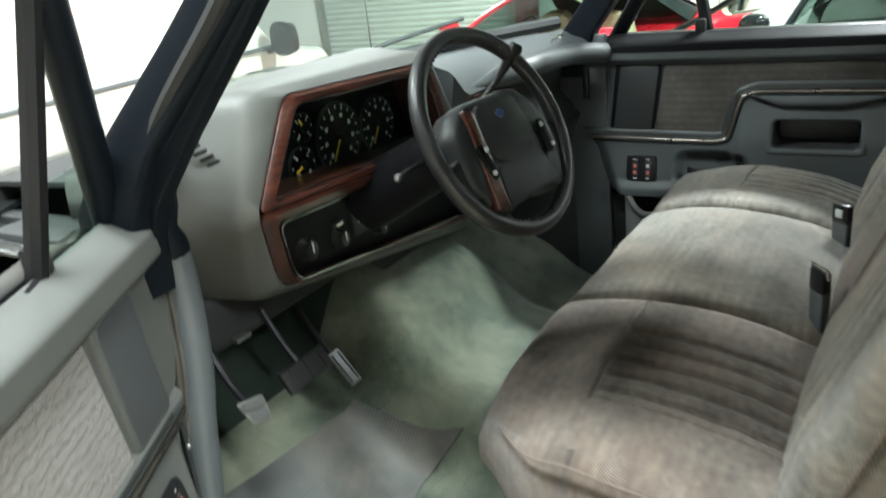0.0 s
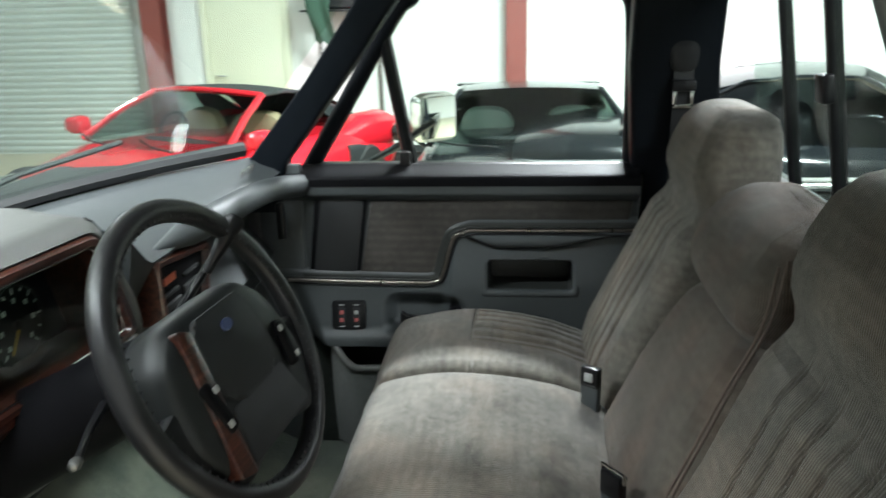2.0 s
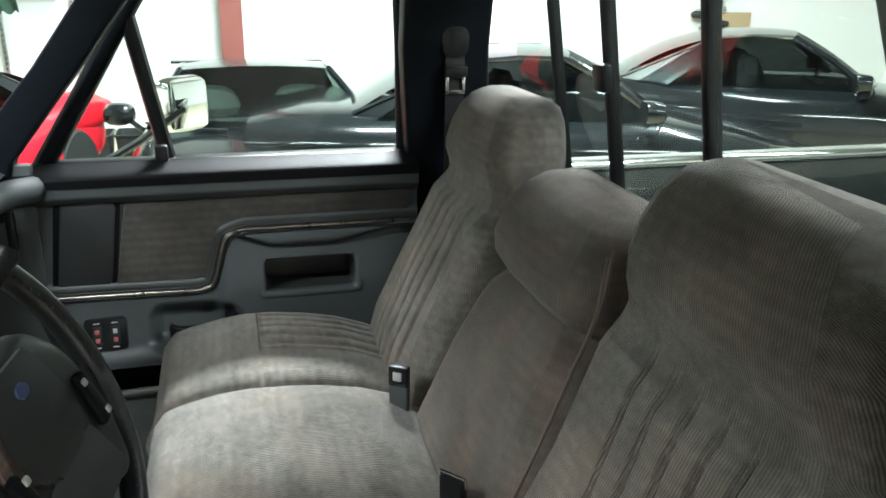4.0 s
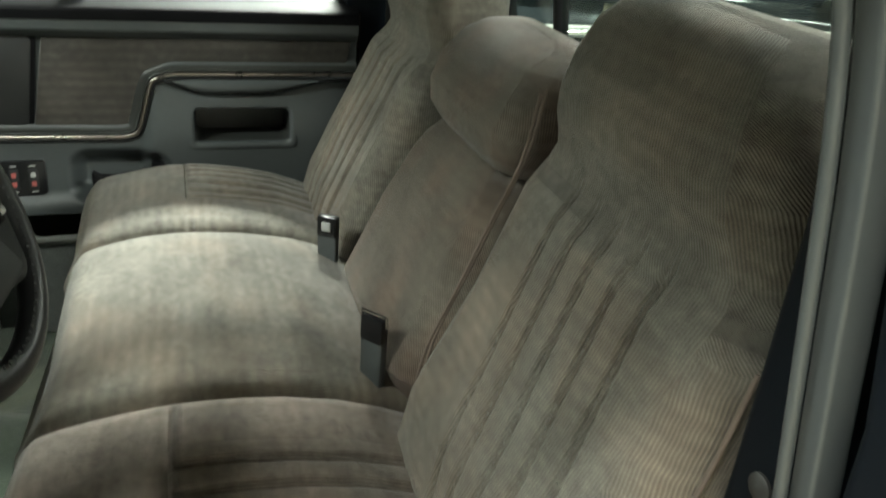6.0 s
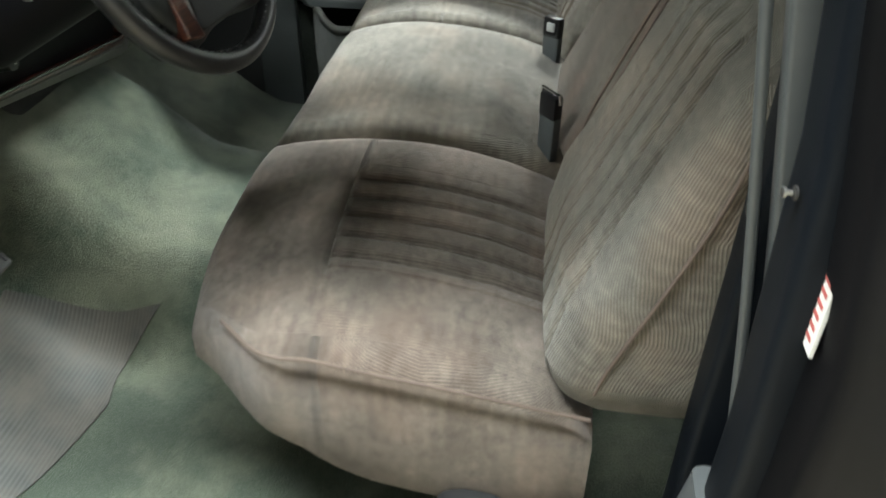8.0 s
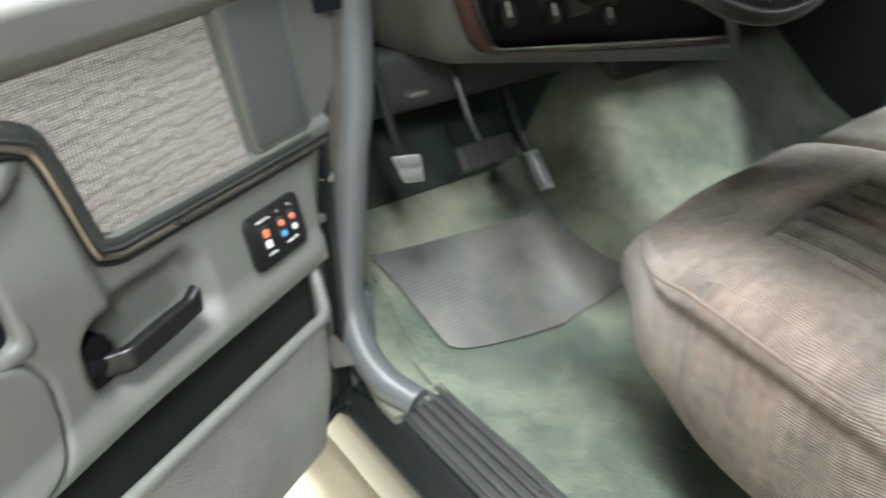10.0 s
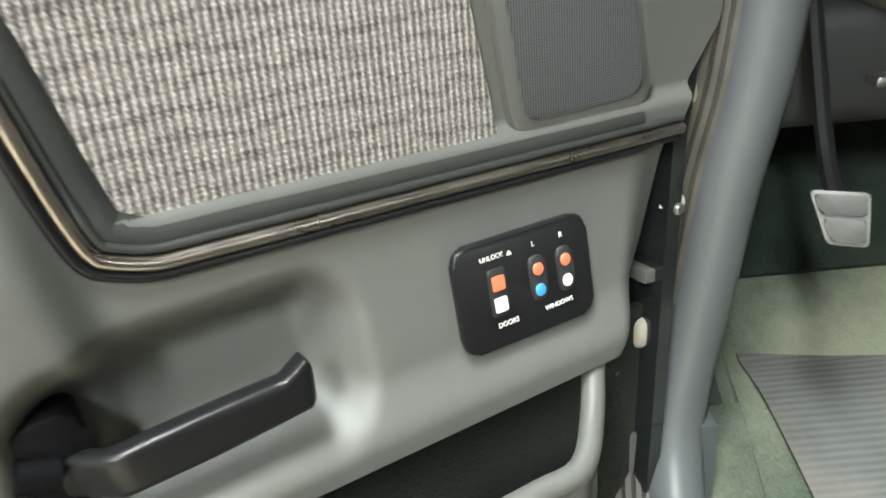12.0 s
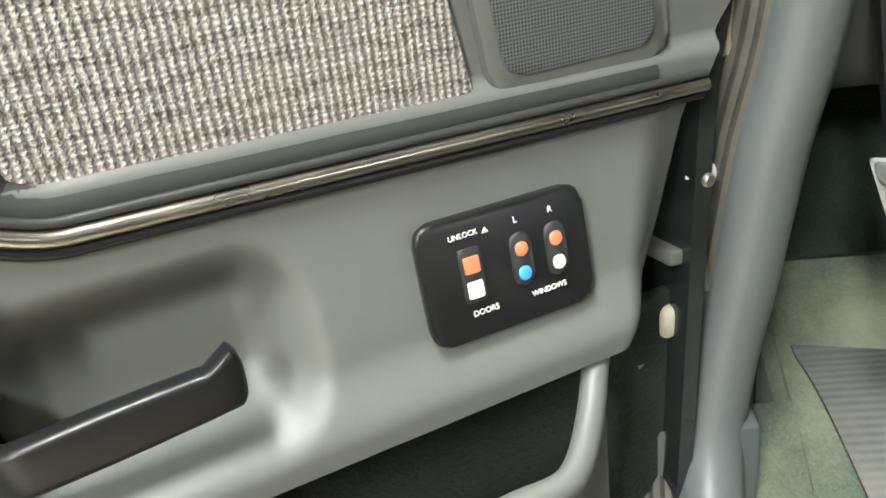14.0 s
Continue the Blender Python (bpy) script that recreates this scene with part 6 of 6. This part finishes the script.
def gauge(x, z, r, name, n, needle):
    g = part(name, lathe([(r, 0), (r, 0.004), (r * 0.96, 0.006), (0, 0.006)], 32, pose(x, BY + 0.028, z, 90, 0, 0)), M_BLACK_M, dash)
    part("ring", lathe([(r, 0.006), (r * 1.02, 0.009), (r * 0.95, 0.009), (r * 0.94, 0.006)], 32, pose(x, BY + 0.028, z, 90, 0, 0)), M_BLACK, g)
    for k in range(n):
        a = radians(225 - 270 * k / (n - 1))
        rr = r * 0.86
        m = pose(x + rr * math.cos(a), BY + 0.0205, z + rr * math.sin(a)) @ pose(0, 0, 0, 0, -math.degrees(a), 0)
        part("tick", box(0, 0, 0, r * (0.16 if k % 2 == 0 else 0.09), 0.001, 0.0022, 0, 1, m), M_WHITE, g)
    for k in range(0, n, 2):
        a = radians(225 - 270 * k / (n - 1))
        part("numeral", box(x + r * 0.62 * math.cos(a), BY + 0.0205, z + r * 0.62 * math.sin(a), r * 0.11, 0.001, r * 0.12), M_WHITE, g)
    part("needle", box(0, 0, 0, r * 0.8, 0.002, 0.004, 0.0008, 1, pose(x, BY + 0.018, z) @ pose(0, 0, 0, 0, -needle, 0) @ pose(r * 0.35, 0, 0)), M_YELLOW, g, "yellow needle")
    part("hub", lathe([(0.008, 0), (0.007, 0.006), (0, 0.007)], 14, pose(x, BY + 0.020, z, 90, 0, 0)), M_BLACK, g)


gauge(-0.462, 1.420, 0.066, "speedometer", 15, 235)
gauge(-0.335, 1.414, 0.056, "tachometer", 13, 235)
gauge(-0.575, 1.398, 0.034, "fuel_gauge", 7, 200)
gauge(-0.560, 1.462, 0.027, "oil_gauge", 7, 120)
g = part("cluster_lens", prism(up_i, "y", BY + 0.002, BY + 0.005), M_GLASS, dash)
g.visible_shadow = False


def knob(x, z, r=0.014, mat=M_BLACK):
    k = part("knob", lathe([(r * 1.2, 0), (r, 0.004), (r * 0.9, 0.022), (r * 0.5, 0.024)], 16, pose(x, BY - 0.012, z, 90, 0, 0)), mat, dash)
    part("pointer", box(x, BY - 0.036, z + r * 0.3, 0.003, 0.002, r), M_WHITE, k)


knob(-0.652, 1.275, 0.017)
knob(-0.56, 1.262, 0.014)
knob(-0.44, 1.24, 0.013)
for x, z, w, h in ((-0.555, 1.285, 0.035, 0.008), (-0.49, 1.272, 0.05, 0.05), (-0.42, 1.262, 0.03, 0.03)):
    part("switch", box(x, BY - 0.015, z, w, 0.012, h, 0.003), M_BLACK_M, dash)
    part("marking", box(x, BY - 0.022, z, w * 0.5, 0.001, 0.004), M_WHITE, dash)
# side vent slats on the driver's end
vd = Vector((0.41, -0.87, 0.31)).normalized()
ve = Vector((0.0045, -0.004, -0.0105))
vn = vd.cross(ve).normalized()
if vn.y > 0:
    vn = -vn
ve2 = vn.cross(vd)
for k in range(4):
    c = Vector((-0.7815, 1.100, 1.484)) + ve * k + vn * 0.0015 + vd * 0.003 * k
    m = Matrix(((vd.x, ve2.x, vn.x, c.x), (vd.y, ve2.y, vn.y, c.y), (vd.z, ve2.z, vn.z, c.z), (0, 0, 0, 1)))
    part("vent_slot", box(0, 0, 0, 0.024, 0.0065, 0.006, 0.0008, 1, m), M_BLACK_M, dash)
# the switch panel recedes towards its lower edge, and the dials sit deep behind the bezel: both scaled away from the
# camera's place at 0.5 s to fit its view
LEAN_EYE = Vector((-1.50, 0.236, 1.769))


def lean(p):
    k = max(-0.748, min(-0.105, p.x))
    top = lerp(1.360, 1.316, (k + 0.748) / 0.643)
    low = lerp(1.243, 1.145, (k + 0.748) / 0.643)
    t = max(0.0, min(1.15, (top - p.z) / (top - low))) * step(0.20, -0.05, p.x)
    return LEAN_EYE + (p - LEAN_EYE) * (1 + 0.225 * t)


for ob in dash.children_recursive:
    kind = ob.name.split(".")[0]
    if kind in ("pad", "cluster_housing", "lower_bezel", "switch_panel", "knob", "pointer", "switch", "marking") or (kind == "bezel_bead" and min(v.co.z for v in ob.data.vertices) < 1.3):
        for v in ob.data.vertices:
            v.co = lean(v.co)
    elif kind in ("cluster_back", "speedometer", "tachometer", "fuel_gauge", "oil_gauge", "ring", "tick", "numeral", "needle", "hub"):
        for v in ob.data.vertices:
            v.co = LEAN_EYE + (v.co - LEAN_EYE) * 1.05
# column
col_axis = Vector((-0.02, 0.88, -0.46)).normalized()
c0 = Vector((-0.384, 0.83, 1.395))
part("column_shroud", tube([c0, c0 + col_axis * 0.10, c0 + col_axis * 0.28], [0.046, 0.058, 0.066], 16), M_PANEL, dash)
part("shift_lever", tube(smooth_path([(-0.33, 0.86, 1.42), (-0.27, 0.84, 1.46), (-0.225, 0.80, 1.53)], 5), [0.006] * 10 + [0.007], 8), M_BLACK, dash, "black column shift lever")
part("shift_grip", tube([(-0.266, 0.828, 1.472), (-0.245, 0.812, 1.505), (-0.228, 0.797, 1.534), (-0.224, 0.794, 1.541)], [0.006, 0.010, 0.0155, 0.012], 14), M_BLACK, dash)
part("signal_stalk", tube([(-0.44, 0.90, 1.365), (-0.53, 0.868, 1.382), (-0.606, 0.838, 1.393)], [0.006, 0.0045, 0.004], 8), M_BLACK, dash, "thin black signal stalk")
part("stalk_knob", lathe([(0.0, -0.008), (0.005, -0.006), (0.007, 0.0), (0.005, 0.006), (0.0, 0.008)], 14, pose(-0.612, 0.836, 1.394, 0, 90, 0)), M_STEEL, dash, "worn pale stalk end")
# centre stack
cs_o = rounded([(0.020, 1.392), (0.262, 1.362), (0.232, 1.232), (0.030, 1.259)], 0.014, 4)
cs_i = rounded([(0.034, 1.374), (0.248, 1.347), (0.220, 1.247), (0.042, 1.272)], 0.008, 4)
part("centre_wood", framed(cs_o, cs_i, 1.038, 1.13, 1.044), M_WOOD, dash, "dark woodgrain heater and radio surround")
part("radio", prism(cs_i, "y", 1.052, 1.13), M_PANEL, dash)
part("radio_display", box(0.085, 1.050, 1.338, 0.050, 0.003, 0.014), M_ORANGE, dash, "reddish radio display")
for x, z, w, d in ((0.085, 1.312, 0.06, 0.008), (0.180, 1.325, 0.07, 0.006), (0.175, 1.295, 0.07, 0.02), (0.090, 1.288, 0.065, 0.012)):
    part("radio_button", box(x, 1.049, z, w, 0.008, d, 0.002), M_BLACK_M, dash)
part("emblem", merged(*[box(0.565 + 0.016 * k, 1.065, 1.432 + 0.004 * (k % 2), 0.011, 0.004, 0.016, 0.001) for k in range(6)]), M_CHROME, dash, "chrome script badge drawn as bars")
part("grab_slot", box(0.745, 1.035, 1.27, 0.02, 0.02, 0.10, 0.004), M_BLACK, dash)

# ---- steering wheel ----
WC = Matrix.Translation((-0.380, 0.77, 1.414)) @ pose(0, 0, 0, 0, 0, -7) @ pose(0, 0, 0, -26.8, 0, 0)
stw = new("steering_wheel")
stw.matrix_basis = WC
tagged(stw, "black leather-wrapped four-spoke steering wheel with woodgrain inserts", "steering wheel")
R = 0.186
rim_pts = [(R * math.cos(2 * math.pi * k / 64), 0, R * math.sin(2 * math.pi * k / 64)) for k in range(64)]
part("rim", tube(rim_pts, 0.0155, 14, True), M_LEATHER, stw, "stitched black leather rim")
for k in range(90):
    a = 2 * math.pi * k / 90
    if k:
        ob = new("stitch", st_me)
        ob.parent = stw
    else:
        ob = part("stitch", box(0, 0, 0, 0.006, 0.0015, 0.0022), M_BLACK_M, stw)
        st_me = ob.data
    ob.matrix_basis = pose((R - 0.011) * math.cos(a), -0.0115, (R - 0.011) * math.sin(a), 0, -math.degrees(a), 0)
hubp = rounded([(-0.135, 0.025), (-0.085, 0.068), (0.085, 0.068), (0.135, 0.025), (0.15, -0.07), (0.105, -0.15), (0.05, -0.135), (-0.05, -0.135), (-0.105, -0.15), (-0.15, -0.07)], 0.025, 4)
def inset(poly, k):
    return [(x * k, lerp(-0.04, z, k)) for x, z in poly]


part("hub_pad", rings([[(x, y, z) for x, z in inset(hubp, k)] for k, y in ((0.86, 0.065), (0.98, 0.05), (1.0, 0.02), (0.99, 0.004), (0.955, -0.008), (0.90, -0.014), (0.80, -0.017))]), M_HUB, stw, "padded charcoal hub")
part("horn_pad", prism(rounded([(-0.062, 0.052), (0.062, 0.052), (0.078, -0.03), (0.05, -0.062), (-0.05, -0.062), (-0.078, -0.03)], 0.015, 4), "y", -0.022, 0.0, 0.008), M_BLACK_M, stw, "black horn pad")
# dark plate standing in for the shaded opening below the hub
part("lower_cover", prism(rounded([(-0.068, -0.058), (0.068, -0.058), (0.085, -0.128), (-0.085, -0.128)], 0.012, 3), "y", -0.0195, 0.0, 0.003), M_BLACK_M, stw)
for s in (-1, 1):
    part("spoke", prism(rounded([(s * 0.11, -0.01), (s * 0.178, -0.03), (s * 0.160, -0.095), (s * 0.10, -0.10)], 0.012, 3), "y", -0.004, 0.02, 0.006), M_BLACK, stw)
    if s < 0:
        part("wood_insert", prism(rounded([(s * 0.064, 0.045), (s * 0.090, 0.055), (s * 0.120, -0.125), (s * 0.088, -0.135)], 0.006, 3), "y", -0.022, 0.0, 0.004), M_WOOD, stw, "woodgrain insert")
    part("cruise_switch", box(0, 0, 0, 0.020, 0.012, 0.066, 0.006, 3, pose(s * 0.094, -0.022, -0.045, 0, s * 9, 0)), M_PANEL, stw)
    for dx, z in ((-0.004, -0.024), (0.003, -0.066)):
        part("button", box(s * (0.094 + dx), -0.029, z, 0.009, 0.004, 0.008, 0.0015), M_DIM, stw, "pale switch button")
part("badge", lathe([(0.013, 0), (0.012, 0.002), (0, 0.002)], 20, pose(0, -0.022, 0.025, 90, 0, 0) @ Matrix.Diagonal((1.0, 0.6, 1, 1))), M_BADGE, stw, "small blue oval badge")

# ---- pedals and mat ----
def pedal(name, label, x, y, z, w, h, tilt, mat, ribs=3):
    p = thing(name, label, "pedal", "pedals", "", (x, y, z))
    m = pose(0, 0, 0, tilt, 0, 0)
    part("pad", box(0, 0, 0, w, 0.016, h, 0.006, 3, m), mat, p)
    for k in range(ribs):
        part("rib", box((k - (ribs - 1) / 2) * w / ribs, -0.009, 0, 0.004, 0.004, h * 0.8, 0.001, 1, m), M_BLACK_M, p)
    part("arm", tube(smooth_path([(0, 0.01, 0), (0, 0.07, 0.08), (0, 0.16, 0.25)], 4), 0.007, 8), M_BLACK, p)


pb = thing("parking_brake_pedal", "parking brake pedal with two grey rubber pads in a bright edge", "pedal", "pedals", "", (-0.747, 1.132, 0.962))
for nm, pts, y0, y1, mat in (
        ("plate", [(-0.010, -0.031), (0.034, -0.031), (0.030, 0.031), (-0.034, 0.031)], 0.0, 0.010, M_PEDAL_RIM),
        ("pad", [(-0.006, -0.027), (0.030, -0.027), (0.029, 0.000), (-0.017, 0.000)], -0.004, 0.002, M_PEDAL),
        ("pad", [(-0.020, 0.004), (0.029, 0.004), (0.027, 0.027), (-0.029, 0.027)], -0.004, 0.002, M_PEDAL)):
    bm = prism(rounded([(0.8 * a - 0.006, 0.8 * b + 0.005) for a, b in pts], 0.005, 4), "y", y0, y1, 0.0015)
    bm.transform(pose(0, 0, 0, 0, 0, -24) @ pose(0, 0, 0, -22, 0, 0))
    part(nm, bm, mat, pb)
part("arm", tube(smooth_path([(0, 0.012, 0), (0.02, 0.10, 0.06), (0.03, 0.20, 0.25)], 4), 0.009, 8), M_BLACK, pb)
pedal("brake_pedal", "wide dark rubber brake pedal", -0.525, 1.21, 0.915, 0.14, 0.055, -35, M_RUBBER)
pedal("accelerator_pedal", "narrow ribbed grey accelerator pedal", -0.335, 1.275, 0.80, 0.045, 0.10, -40, M_PEDAL, 2)
part("hood_release", box(-0.676, 1.215, 1.072, 0.040, 0.024, 0.011, 0.004), M_STEEL)
tagged(bpy.data.objects["hood_release"], "bright hood release handle under the dashboard", "handle")
mt = thing("floor_mat", "grey ribbed rubber mat on the driver's floor", "floor mat")
def mat_pt(u, v):
    x = lerp(lerp(-0.722, -0.275, u), lerp(-0.772, -0.35, u), v)
    y = lerp(lerp(1.085, 0.985, u ** 0.6) + 0.03 * math.sin(math.pi * max(0.0, u - 0.55) / 0.45), lerp(1.290, 1.250, u), v)
    return (x, y, floor_z(x, y) + 0.0048)
part("sheet", thick(grid(mat_pt, 30, 20), 0.0035), M_MAT, mt)
